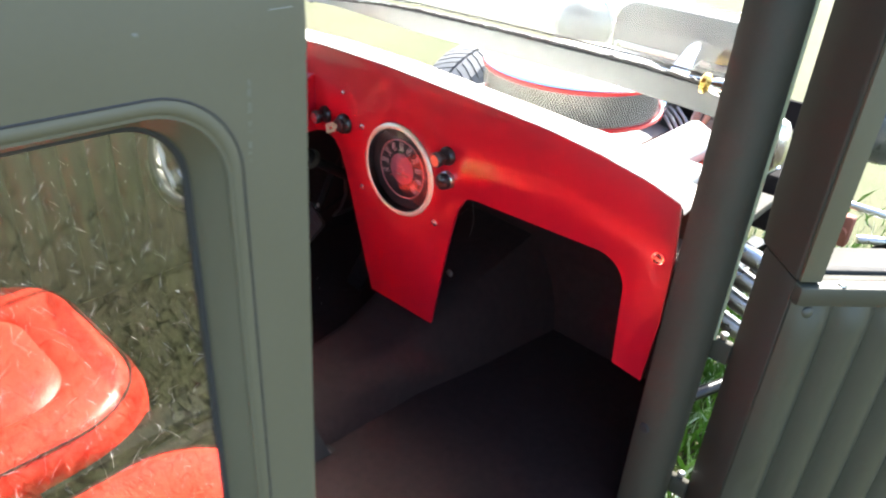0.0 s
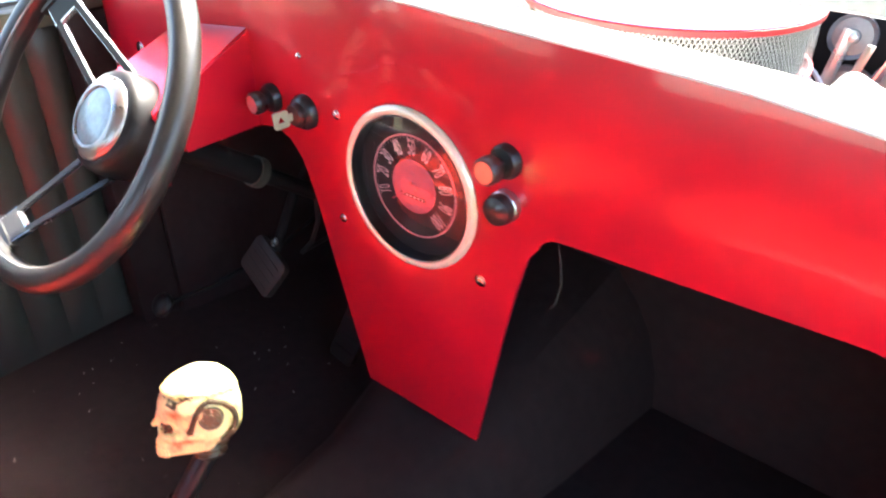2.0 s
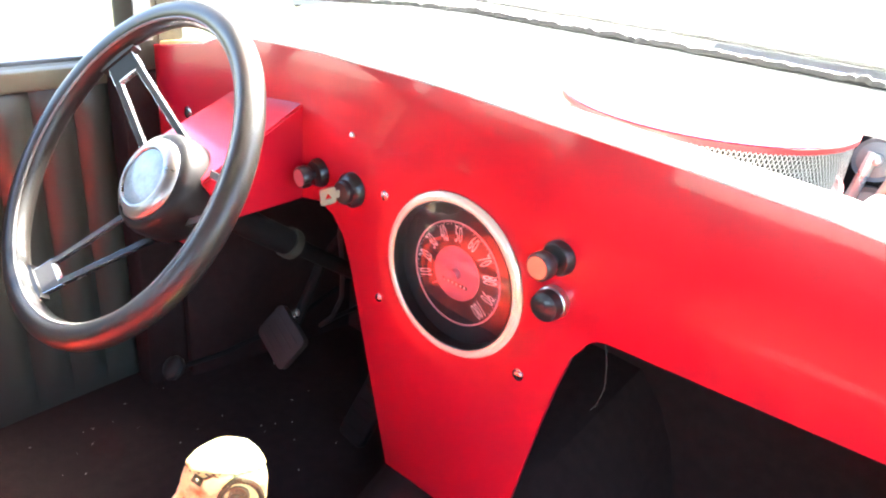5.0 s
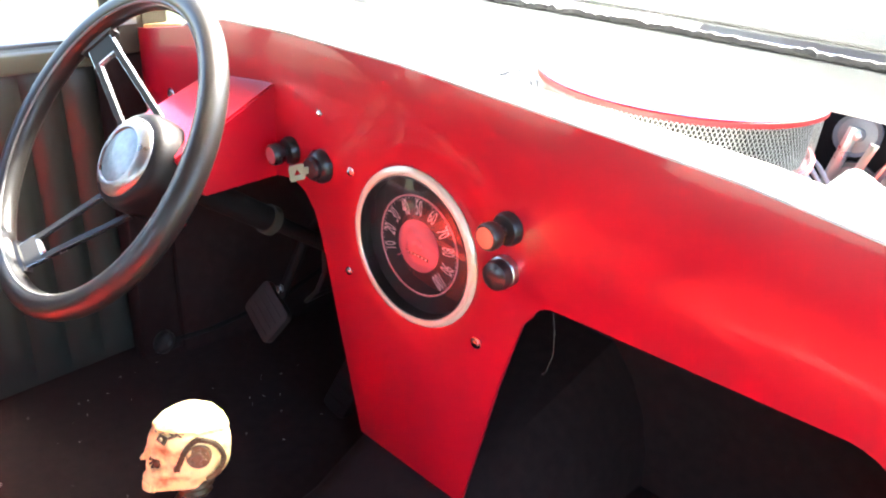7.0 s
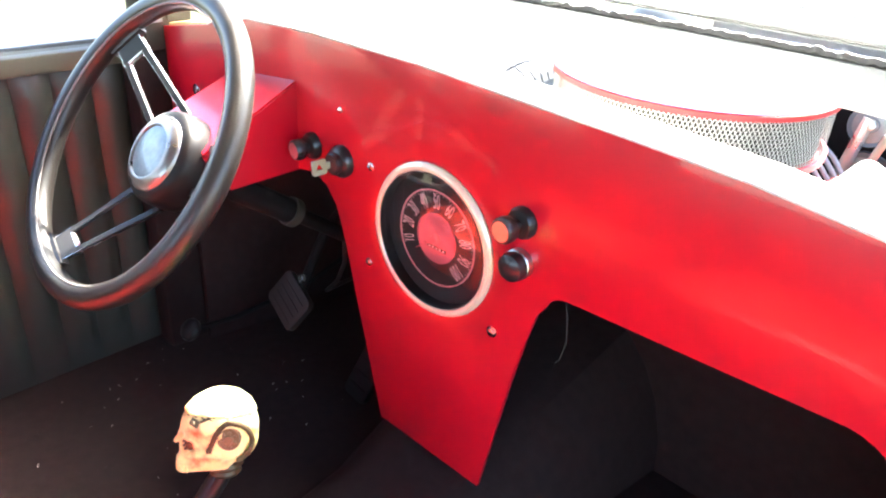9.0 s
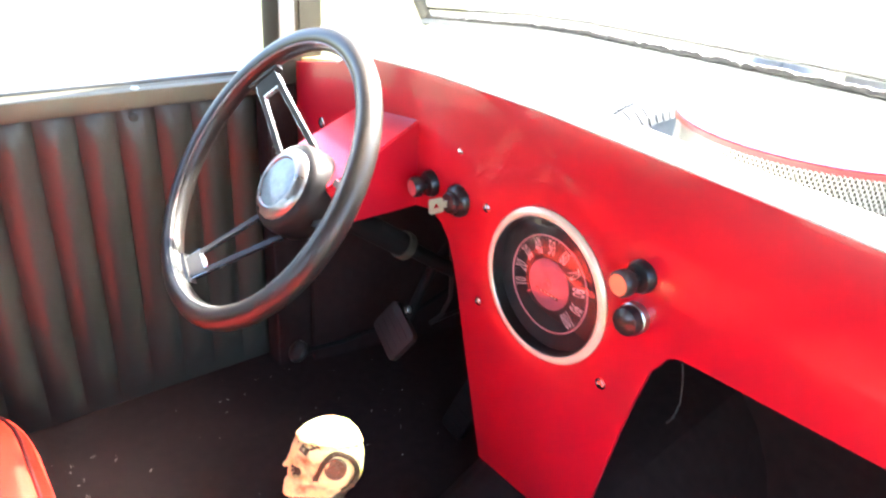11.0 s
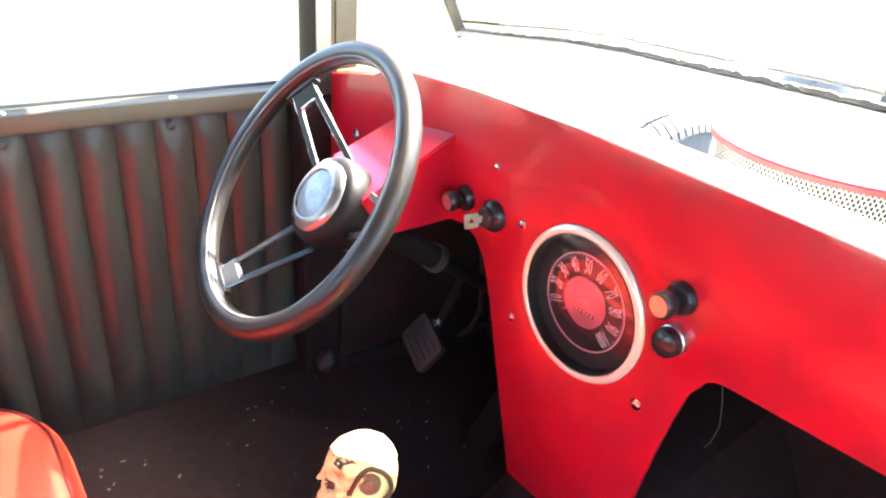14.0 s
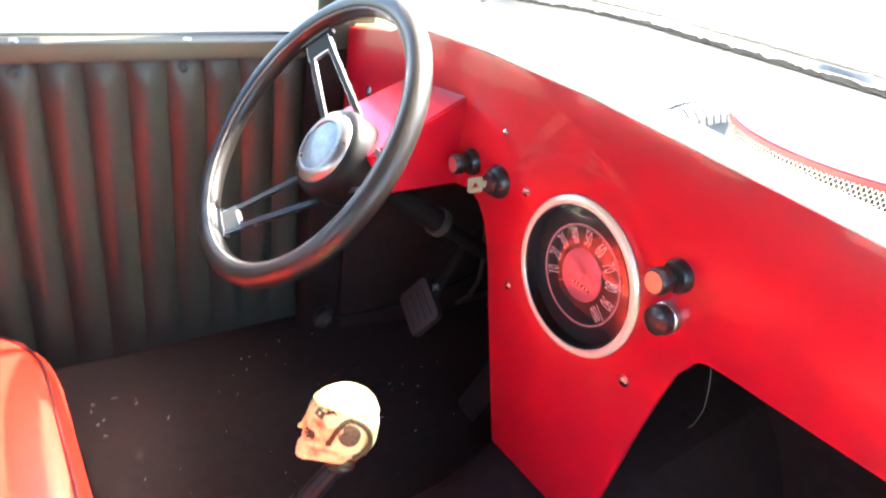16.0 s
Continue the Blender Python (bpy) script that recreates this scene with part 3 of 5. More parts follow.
for a, b in zip(rows, rows[1:]):
    for i in range(len(arch) - 1):
        bm.faces.new((a[i], a[i + 1], b[i + 1], b[i]))
part("bottom_rail", bm, RAIL_GREY, ws, "dull grey metal bottom rail")
bm = B()
pts = []
for i in range(len(arch) - 1):
    for k in range(45):
        t = k / 45
        x = arch[i][0] * (1 - t) + arch[i + 1][0] * t
        z = arch[i][1] * (1 - t) + arch[i + 1][1] * t
        pts.append((x, 0.235 + 0.002 * noise.noise((x * 60, 3, 0)), z + 0.001 + 0.0022 * noise.noise((x * 45, 0, 0)) + 0.0016 * noise.noise((x * 160, 7, 0))))
tube(bm, pts, [0.0050 + 0.0022 * noise.noise((q[0] * 110, 0, 5)) for q in pts], 6)
part("gasket", bm, RUBBER, ws, "crumbling black rubber gasket")
bm = B()
tube(bm, [(x, 0.236, z + 0.016) for x, z in arch], 0.0025, 6)
part("glass_edge", bm, BLACK_METAL, ws)
for x in (-0.54, 0.54):
    bm = B()
    tube(bm, [(x, 0.241, 1.240 if x < 0 else 1.282), (x * 0.995, 0.12, 1.45), (x * 0.99, 0.01, 1.69)], 0.010, 8, flat=0.6)
    part("side_rail", bm, BLACK_METAL, ws)
bm = B()
vs = [bm.verts.new(p) for p in ((-0.535, 0.239, 1.254), (-0.28, 0.239, 1.282), (0, 0.239, 1.291), (0.25, 0.239, 1.295), (0.53, 0.239, 1.2955), (0.53, 0.012, 1.685), (-0.53, 0.012, 1.685))]
f = bm.faces.new(vs)
r = bmesh.ops.extrude_face_region(bm, geom=[f])
bmesh.ops.translate(bm, verts=[g for g in r["geom"] if isinstance(g, bmesh.types.BMVert)], vec=(0, 0.003, 0.002))
g = part("glass", bm, GLASS, ws, "clear windscreen glass", False)
g.visible_shadow = False
bm = B()
tube(bm, [(0.545, 0.03, 1.40), (0.535, 0.13, 1.33), (0.53, 0.232, 1.278)], 0.006, 8, flat=0.5)
arm = part("swing_arm", bm, STEEL, ws)
bm = B()
lathe(bm, [(0, 0), (0.012, 0.0), (0.0155, 0.003), (0.0155, 0.009), (0.012, 0.012), (0.009, 0.013), (0.009, 0.018)], 20, along((0.430, 0.205, 1.301), (1, 0.1, -0.08)))
part("thumb_nut", bm, BRASS, arm, "polished brass thumb nut")
bm = B()
tube(bm, [(0.444, 0.206, 1.300), (0.452, 0.206, 1.300), (0.464, 0.206, 1.300), (0.474, 0.206, 1.300), (0.500, 0.215, 1.297), (0.528, 0.226, 1.288)], [0.009, 0.013, 0.0135, 0.009, 0.011, 0.006], 14)
part("wing", bm, CHROME, arm)


# ---------- dashboard ----------
dash_low = [(0.534, 1.13), (0.537, 1.02), (0.529, 0.906), (0.478, 0.912), (0.473, 1.0)] + arc(0.421, 1.037, 0.05, 0, 88, 8) + [(0.19, 1.076)] + arc(0.179, 1.051, 0.024, 100, 165, 5) + [(0.1475, 1.045), (0.138, 1.005), (0.128, 0.955), (0.119, 0.90), (0.0995, 0.7795), (-0.0695, 0.777)]
dash_low += [(-0.121, 0.94), (-0.139, 1.0), (-0.150, 1.03), (-0.160, 1.053), (-0.178, 1.072), (-0.2, 1.081), (-0.24, 1.074), (-0.40, 1.068)] + [(-0.435, 1.055), (-0.46, 1.03), (-0.472, 0.99), (-0.478, 0.912), (-0.536, 0.906), (-0.5515, 1.0)]
dash = thing("dashboard", "glossy red painted dashboard panel with plywood edges, between the pillars", "dashboard")
part("panel", plate(B(), dash_top[::-1] + dash_low[::-1], 0.0, 0.006, "y", 0.0012, holes=[arc(0.003, 1.069, 0.078, 0, 352.5, 47)]), RED, dash)
bm = B()
plate(bm, [(-0.547, 1.12), (-0.547, 1.199), (-0.50, 1.209), (-0.428, 1.221), (-0.428, 1.12)], 0.0065, 0.062, "y", 0.002)
part("backing_block", bm, WOOD, dash, "bare plywood backing block")


def screw(parent, x, z, r=0.0052, y=0.0, mat=None, nm="screw"):
    bm = B()
    lathe(bm, [(r * 1.35, 0), (r * 1.35, 0.0008), (r, 0.001), (r * 0.9, 0.0026), (0.4 * r, 0.0034), (0, 0.0034)], 16, along((x, y, z), (0, -1, 0)))
    box(bm, (x - r * 0.7, y - 0.0040, z - r * 0.12), (x + r * 0.7, y - 0.0032, z + r * 0.12))
    return part(nm, bm, mat or CHROME, parent)


for x, z, r in ((-0.0965, 1.1225, 0.004), (-0.0965, 1.0, 0.0038), (0.0965, 1.0, 0.0048), (-0.149, 1.1735, 0.0030), (0.512, 1.1145, 0.0068), (-0.472, 1.1185, 0.0068)):
    screw(dash, x, z, r)

# column cover box, folded from sheet
box_ = thing("column_cover", "red painted folded sheet cover round the steering column", "cover")
bm = B()
P = [(-0.232, 0.001, 1.1885), (-0.372, 0.001, 1.171), (-0.372, 0.001, 1.074), (-0.232, 0.001, 1.074), (-0.232, -0.130, 1.122), (-0.372, -0.095, 1.131), (-0.372, -0.085, 1.070), (-0.232, -0.098, 1.0715)]
v = [bm.verts.new(p) for p in P]
for q in ((0, 4, 5, 1), (0, 3, 7, 4), (1, 5, 6, 2), (4, 7, 6, 5), (2, 6, 7, 3)):
    bm.faces.new([v[i] for i in q])
bm.normal_update()
bmesh.ops.bevel(bm, geom=[e for e in bm.edges if len(e.link_faces) == 2], offset=0.0025, segments=2, affect="EDGES")
part("shell", bm, RED, box_)
bm = B()
tube(bm, [(-0.234, -0.0006, 1.075), (-0.234, -0.0006, 1.187)], 0.0016, 6)
part("seam", bm, RED_DULL, box_)

# ---------- speedometer ----------
def lettering(text, size, mat, parent, m, nm="number"):
    """Flat writing as a mesh, centred, in the plane of m."""
    cu = bpy.data.curves.new(nm, "FONT")
    cu.body, cu.size, cu.align_x, cu.align_y, cu.extrude = text, size, "CENTER", "CENTER", 0.0001
    cu.resolution_u = 3
    ob = bpy.data.objects.new("tmp", cu)
    scene.collection.objects.link(ob)
    bpy.context.view_layer.update()
    me = bpy.data.meshes.new_from_object(ob.evaluated_get(bpy.context.evaluated_depsgraph_get()))
    bpy.data.objects.remove(ob)
    me.materials.clear()
    me.materials.append(mat)
    me.transform(m)
    o = new(nm, me)
    o.parent = parent
    return o


SC = Vector((0.003, 0.0, 1.069))
face = Matrix(((1, 0, 0, SC.x), (0, 0, -1, 0), (0, 1, 0, SC.z), (0, 0, 0, 1)))  # x right, y up, z towards the driver
sp = thing("speedometer", "round speedometer with ivory bezel, set in the red dashboard", "gauge")
part("bezel", lathe(B(), [(0.0772, 0.003), (0.0775, -0.001), (0.0866, -0.0005), (0.0870, 0.002), (0.0850, 0.0050), (0.0815, 0.0064), (0.0785, 0.0056), (0.0772, 0.003)], 72, face), IVORY, sp)
deep = face @ Matrix.Translation((0.0, 0.0, -0.0090))
part("case", lathe(B(), [(0.0771, 0.0140), (0.0762, 0.0143), (0.0752, 0.0004), (0.068, 0.0006), (0.060, 0.0009), (0, 0.0009)], 64, deep), DIAL_BLACK, sp, "black dial face")
part("ring", lathe(B(), [(0.0540, 0.0012), (0.0557, 0.0012), (0.0557, 0.0022), (0.0540, 0.0022), (0.0540, 0.0012)], 64, deep), DIAL_RING, sp, "thin pinkish copper ring")
part("centre_disc", lathe(B(), [(0.0290, 0.0010), (0.0290, 0.0018), (0.0282, 0.0022), (0.010, 0.0022), (0, 0.0022)], 48, deep), DIAL_RED, sp, "brushed copper-red centre disc")
part("spindle", lathe(B(), [(0.006, 0.0022), (0.006, 0.004), (0.004, 0.006), (0, 0.0065)], 24, deep), DIAL_RED, sp)
bm = B()
for k in range(46):
    a = radians(200 + 6 - k * 5.36)
    L = 0.0014 if k % 5 else 0.0026
    m = deep @ Matrix.Rotation(a, 4, "Z")
    box(bm, (0.0528 - L, -0.00025, 0.0012), (0.0528, 0.00025, 0.0016), 0, m)
part("tick_marks", bm, DIAL_MARK, sp, "pale tick marks")
for i in range(10):
    a = radians(200 - i * 26.7)
    m = deep @ Matrix.Translation((0.0418 * math.cos(a), 0.0418 * math.sin(a), 0.0018)) @ Matrix.Rotation(a - math.pi / 2, 4, "Z") @ Matrix.Diagonal((0.60, 1.5, 1, 1))
    lettering(str(10 * (i + 1)), 0.0164, DIAL_MARK, sp, m)
bm = B()
m = deep @ Matrix.Rotation(radians(217), 4, "Z")
plate(bm, [(0.0, -0.0013), (0.030, -0.0008), (0.034, 0), (0.030, 0.0008), (0.0, 0.0013)], 0.0048, 0.0056, "z")
xf(bm, bm.verts[:], m)
part("needle", bm, DIAL_RED, sp)
bm = B()
for i in range(6):
    box(bm, (-0.0142 + i * 0.0052, -0.0118, 0.0026), (-0.0124 + i * 0.0052, -0.0096, 0.0029), 0, deep)
part("odometer", bm, DIAL_MARK, sp, "small pale odometer figures")
bm = B()
plate(bm, [(-0.0165, -0.0128), (0.0165, -0.0128), (0.0165, -0.0086), (-0.0165, -0.0086)], 0.00225, 0.0025, "z")
xf(bm, bm.verts[:], deep)
part("odometer_window", bm, material("dial_dark_red", (0.05, 0.014, 0.014), 0.3, spread=0.08), sp, "dark odometer window")
lens = lathe(B(), [(0, 0.0068), (0.03, 0.0066), (0.06, 0.0059), (0.0758, 0.0050), (0.0758, 0.0040), (0.06, 0.0049), (0.03, 0.0056), (0, 0.0058)], 64, face)
gl = part("glass", lens, GLASS, sp, "domed clear gauge glass")
gl.visible_shadow = False


# ---------- switches on the dashboard ----------
def pull_switch(nm, x, z, reach, base_r, knob_r, knob_mat, label, tilt=(0, -1, 0)):
    t = thing(nm, label, "switch", "dashboard switches")
    d = Vector(tilt)
    part("bezel", lathe(B(), [(base_r, -0.001), (base_r, 0.004), (base_r * 0.86, 0.008), (base_r * 0.6, 0.009), (0, 0.009)], 28, along((x, 0, z), d)), BLACK, t)
    part("stem", lathe(B(), [(0.0055, 0.008), (0.0055, reach - 0.008)], 16, along((x, 0, z), d)), BLACK, t)
    part("knob", lathe(B(), [(0.0055, reach - 0.013), (knob_r * 0.92, reach - 0.013), (knob_r, reach - 0.010), (knob_r, reach - 0.002), (knob_r * 0.9, reach), (knob_r * 0.78, reach)], 28, along((x, 0, z), d)), BLACK, t)
    part("cap", lathe(B(), [(knob_r * 0.80, reach - 0.001), (knob_r * 0.78, reach + 0.0006), (0, reach + 0.0012)], 28, along((x, 0, z), d)), knob_mat, t, "coloured knob face")
    return t


pull_switch("pull_switch", 0.1190, 1.1355, 0.032, 0.0162, 0.0128, AMBER, "black pull switch with an orange face on the dashboard", (-0.06, -1, -0.02))
pull_switch("pull_switch", -0.2005, 1.1165, 0.028, 0.0165, 0.0125, DIAL_RED, "black pull switch with a dull red face by the column cover", (-0.10, -1, -0.06))
t = thing("push_button", "round black push button with a bright rim on the dashboard", "button", "dashboard switches")
part("rim", lathe(B(), [(0.0155, -0.001), (0.0155, 0.007), (0.0135, 0.009), (0, 0.009)], 28, along((0.1215, 0, 1.0932), (0, -1, 0))), STEEL, t, "bright metal rim")
part("button", lathe(B(), [(0.0142, 0.007), (0.0150, 0.012), (0.0135, 0.018), (0.008, 0.0215), (0, 0.0225)], 28, along((0.1215, 0, 1.0932), (0, -1, 0))), BLACK, t)
t = thing("ignition_switch", "black ignition lock with a steel key in it", "ignition switch")
part("bezel", lathe(B(), [(0.0195, -0.001), (0.0195, 0.005), (0.016, 0.010), (0.013, 0.011), (0.013, 0.016), (0.011, 0.018), (0, 0.018)], 28, along((-0.1455, 0, 1.1135), (0, -1, 0))), BLACK, t)
bm = B()
km = along((-0.1475, -0.018, 1.1125), (-0.30, -1, -0.12))
box(bm, (-0.001, -0.004, -0.004), (0.001, 0.004, 0.006), 0, km)
plate(bm, rounded([(-0.0095, 0.004), (0.0095, 0.004), (0.0095, 0.022), (-0.0095, 0.022)], 0.003, 3), -0.001, 0.001, "x", holes=[[(-0.003, 0.009), (0.004, 0.013), (-0.003, 0.017)]])
vs = [v for v in bm.verts if v.co.length < 0.05]
xf(bm, vs, km)
part("key", bm, STEEL, t, "steel key with a triangular hole")

# ---------- steering wheel and column ----------
WC = Vector((-0.2932, -0.1809, 1.1321))
WN = Vector((-0.0252, -0.8181, 0.5745)).normalized()
wx = Vector((0, 0, 1)).cross(WN).normalized()
wy = WN.cross(wx)
WM = Matrix(((wx.x, wy.x, WN.x, WC.x), (wx.y, wy.y, WN.y, WC.y), (wx.z, wy.z, WN.z, WC.z), (0, 0, 0, 1)))
w = thing("steering_wheel", "three-spoke steering wheel with a thick black grip and slotted bright-edged spokes", "steering wheel")
R = 0.1760
bm = B()
tube(bm, [(R * math.cos(a * math.pi / 60), R * math.sin(a * math.pi / 60), 0) for a in range(120)], 0.0139, 18, True)
xf(bm, bm.verts[:], WM)
part("grip", bm, BLACK_FOAM, w)
# seam: painted paler than the grip to give the sheen along it
bm = B()
tube(bm, [((R - 0.0102) * math.cos(a * math.pi / 60), (R - 0.0102) * math.sin(a * math.pi / 60), 0.0092) for a in range(120)], 0.0014, 6, True)
xf(bm, bm.verts[:], WM)
part("seam", bm, material("seam_sheen", (0.20, 0.195, 0.185), 0.35, spread=0.15, coat=0.5), w, "seam line, the grip's sheen put into its pale colour")
# front faces of the spokes: shade painted as a dark skin
SPOKE = material("shaded_spoke", (0.030, 0.028, 0.025), 0.5, metal=0.3, spread=0.15)


def spoke_z(r):
    return -0.058 + (r - 0.055) / 0.11 * 0.054


def spoke_half(r):
    return 0.0300 - 0.125 * (r - 0.07)


def strip(bm, rs, a, b, lo, hi):
    """A bar along the spoke between the offsets a(r) and b(r) to its side, lo to hi about the spoke's dished plane."""
    rows = []
    for r in rs:
        z = spoke_z(r)
        rows.append([bm.verts.new(p) for p in ((r, a(r), z + hi), (r, b(r), z + hi), (r, b(r), z + lo), (r, a(r), z + lo))])
    for p, q in zip(rows, rows[1:]):
        for k in range(4):
            bm.faces.new((p[k], p[(k + 1) % 4], q[(k + 1) % 4], q[k]))
    bm.faces.new(rows[0]), bm.faces.new(rows[-1])


for ang in (141, -108, 8):
    m = WM @ Matrix.Rotation(radians(ang), 4, "Z")
    for sg in (1, -1):
        for nm_, wd, lo, hi, mat in (("spoke_arm", 0.0085, -0.0045, 0.0, ALUMINIUM), ("spoke_face", 0.0072, 0.0001, 0.0006, SPOKE)):
            bm = B()
            cut = (0.0085 - wd) / 2
            strip(bm, (0.050, 0.075, 0.10, 0.125, 0.148), lambda r: sg * (spoke_half(r) - cut), lambda r: sg * (spoke_half(r) - cut - wd), lo, hi)
            xf(bm, bm.verts[:], m)
            part(nm_, bm, mat, w, "bright machined spoke arm" if mat is ALUMINIUM else "spoke face, its shade put into a dark colour")
    bm = B()
    strip(bm, (0.140, 0.150, 0.163), lambda r: -spoke_half(r) - 0.0008, lambda r: spoke_half(r) + 0.0008, -0.0050, 0.0004)
    xf(bm, bm.verts[:], m)
    end = part("spoke_end", bm, ALUMINIUM, w, "bright plate where the spoke meets the grip")
    bm = B()
    strip(bm, (0.1415, 0.150, 0.163), lambda r: -spoke_half(r) + 0.0006, lambda r: spoke_half(r) - 0.0006, 0.0005, 0.0012)
    xf(bm, bm.verts[:], m)
    # lower left plate gets a lit grey, the shaded ones black
    part("end_face", bm, BLACK_METAL if ang != -108 else material("lit_grey_plate", (0.055, 0.052, 0.050), 0.5, metal=0.3, spread=0.1), end)
    bm = B()
    strip(bm, (0.158, 0.166, 0.172), lambda r: -0.027, lambda r: 0.027, -0.006, 0.004)
    xf(bm, bm.verts[:], m)
    part("grip_boss", bm, BLACK_FOAM, w)
part("hub", lathe(B(), [(0, -0.031), (0.0465, -0.032), (0.0520, -0.034), (0.0555, -0.039), (0.0575, -0.047), (0.0580, -0.058), (0.0570, -0.074), (0.050, -0.088), (0.036, -0.098), (0, -0.098)], 56, WM), HUB_BLACK, w)
part("horn_ring", lathe(B(), [(0.0312, -0.0245), (0.0328, -0.0228), (0.0345, -0.0226), (0.0435, -0.0275), (0.0460, -0.0310), (0.0462, -0.0335), (0.0312, -0.0335)], 56, WM), material("brushed_ring", (0.40, 0.37, 0.34), 0.3, metal=0.9, spread=0.08), w, "brushed metal horn ring")
bm = lathe(B(), [(0, -0.0228), (0.015, -0.0232), (0.0290, -0.0243), (0.0312, -0.0250), (0.0312, -0.028), (0, -0.028)], 40, WM)
part("emblem", bm, material("pale_emblem", (0.25, 0.30, 0.30), 0.34, metal=0.3, spread=0.55, scale=55, coat=0.3), w, "pale silver round emblem")
col = thing("steering_column", "grey painted steering column running down to the firewall", "steering column")
bm = B()
c0 = WC - WN * 0.094
tube(bm, [c0, c0 - WN * 0.06, c0 - WN * 0.14, c0 - WN * 0.16], 0.0175, 20)
tube(bm, [c0 - WN * 0.158, c0 - WN * 0.40, c0 - WN * 0.51], 0.011, 16)
part("tube", bm, MATTE_BLACK, col)
bm = B()
tube(bm, [c0 - WN * 0.150, c0 - WN * 0.163], 0.0205, 18)
part("clamp", bm, GREEN_DARK, col, "grey column clamp")
bm = B()
tube(bm, [(-0.292, -0.057, 1.029), (-0.305, -0.045, 1.020), (-0.318, -0.032, 1.012)], 0.0035, 10)
bmesh.ops.create_uvsphere(bm, u_segments=12, v_segments=8, radius=0.0055, matrix=Matrix.Translation((-0.292, -0.058, 1.030)))
tube(bm, [(-0.318, -0.032, 1.012), (-0.315, -0.017, 1.034), (-0.300, -0.012, 1.044)], 0.0035, 10)
part("indicator_stalk", bm, CHROME, col, "short chrome indicator stalk")


# ---------- pedals ----------
def pedal(x, y, z, wd, ht, lean, label, rubber):
    p = thing("pedal", label, "pedal", "foot pedals")
    m = Matrix.Translation((x, y, z)) @ Matrix.Rotation(radians(-30), 4, "X") @ Matrix.Rotation(radians(lean), 4, "Y")
    bm = B()
    plate(bm, rounded([(-wd / 2, -ht / 2), (wd / 2, -ht / 2), (wd / 2, ht / 2), (-wd / 2, ht / 2)], 0.010, 4), -0.006, 0.006, "y", 0.002)
    xf(bm, bm.verts[:], m)
    pad = part("pad", bm, rubber, p)
    for i in range(4):
        bm = B()
        box(bm, (-wd * 0.38, -0.0072, -ht * 0.36 + i * ht * 0.2), (wd * 0.38, -0.0055, -ht * 0.30 + i * ht * 0.2), 0.001, m)
        part("rib", bm, rubber, pad)
    bm = B()
    q = m @ Vector((0, 0.006, ht * 0.3))
    tube(bm, [q, q + Vector((0.0, 0.05, 0.09)), (x + 0.01, min(y + 0.16, 0.318), z + 0.19), (x + 0.01, 0.325, z + 0.22)], 0.008, 10)
    part("arm", bm, MATTE_BLACK, p)
    bm = B()
    lathe(bm, [(0.007, 0), (0.006, 0.004), (0, 0.005)], 12, along(m @ Vector((-0.005, -0.006, ht * 0.5 + 0.012)), m.to_3x3() @ Vector((0, -1, 0))))
    part("bolt", bm, STEEL, p)
    return p


pedal(-0.340, 0.052, 0.806, 0.082, 0.062, 22, "black rubber brake pedal pad on a steel arm", PEDAL_RUBBER)
pedal(-0.205, 0.100, 0.726, 0.050, 0.105, 6, "black rubber accelerator pedal near the tunnel", MATTE_BLACK)


cp = thing("clutch_pedal", "round black rubber clutch pedal pad on a thin arm", "pedal", "foot pedals")
part("pad", lathe(B(), [(0, 0.010), (0.010, 0.009), (0.017, 0.005), (0.019, 0.0), (0.017, -0.006), (0, -0.007)], 24, along((-0.448, -0.065, 0.748), (0, -0.75, 0.66))), HUB_BLACK, cp)
bm = B()
tube(bm, [(-0.448, -0.060, 0.745), (-0.450, 0.02, 0.735), (-0.452, 0.16, 0.74), (-0.44, 0.324, 0.80)], 0.004, 10)
part("arm", bm, MATTE_BLACK, cp)
cb = thing("cable_loop", "thin dark cable hanging in a loop behind the dashboard", "cable")
bm = B()
tube(bm, [(-0.31, 0.14, 1.101), (-0.302, 0.125, 1.03), (-0.298, 0.12, 0.966), (-0.290, 0.12, 0.921), (-0.290, 0.12, 0.871), (-0.309, 0.12, 0.829), (-0.342, 0.125, 0.795), (-0.37, 0.18, 0.775), (-0.38, 0.325, 0.77)], 0.0035, 8)
part("cable", bm, PEDAL_RUBBER, cb)
th = thing("loose_thread", "thin pale thread hanging from the dashboard's lower edge", "thread")
bm = B()
tube(bm, [(0.176, 0.003, 1.073), (0.183, -0.0015, 1.058), (0.186, -0.0015, 1.035), (0.181, 0.000, 1.012), (0.176, 0.001, 1.004)], 0.00015, 5)
part("strand", bm, GREEN_CHIP, th)


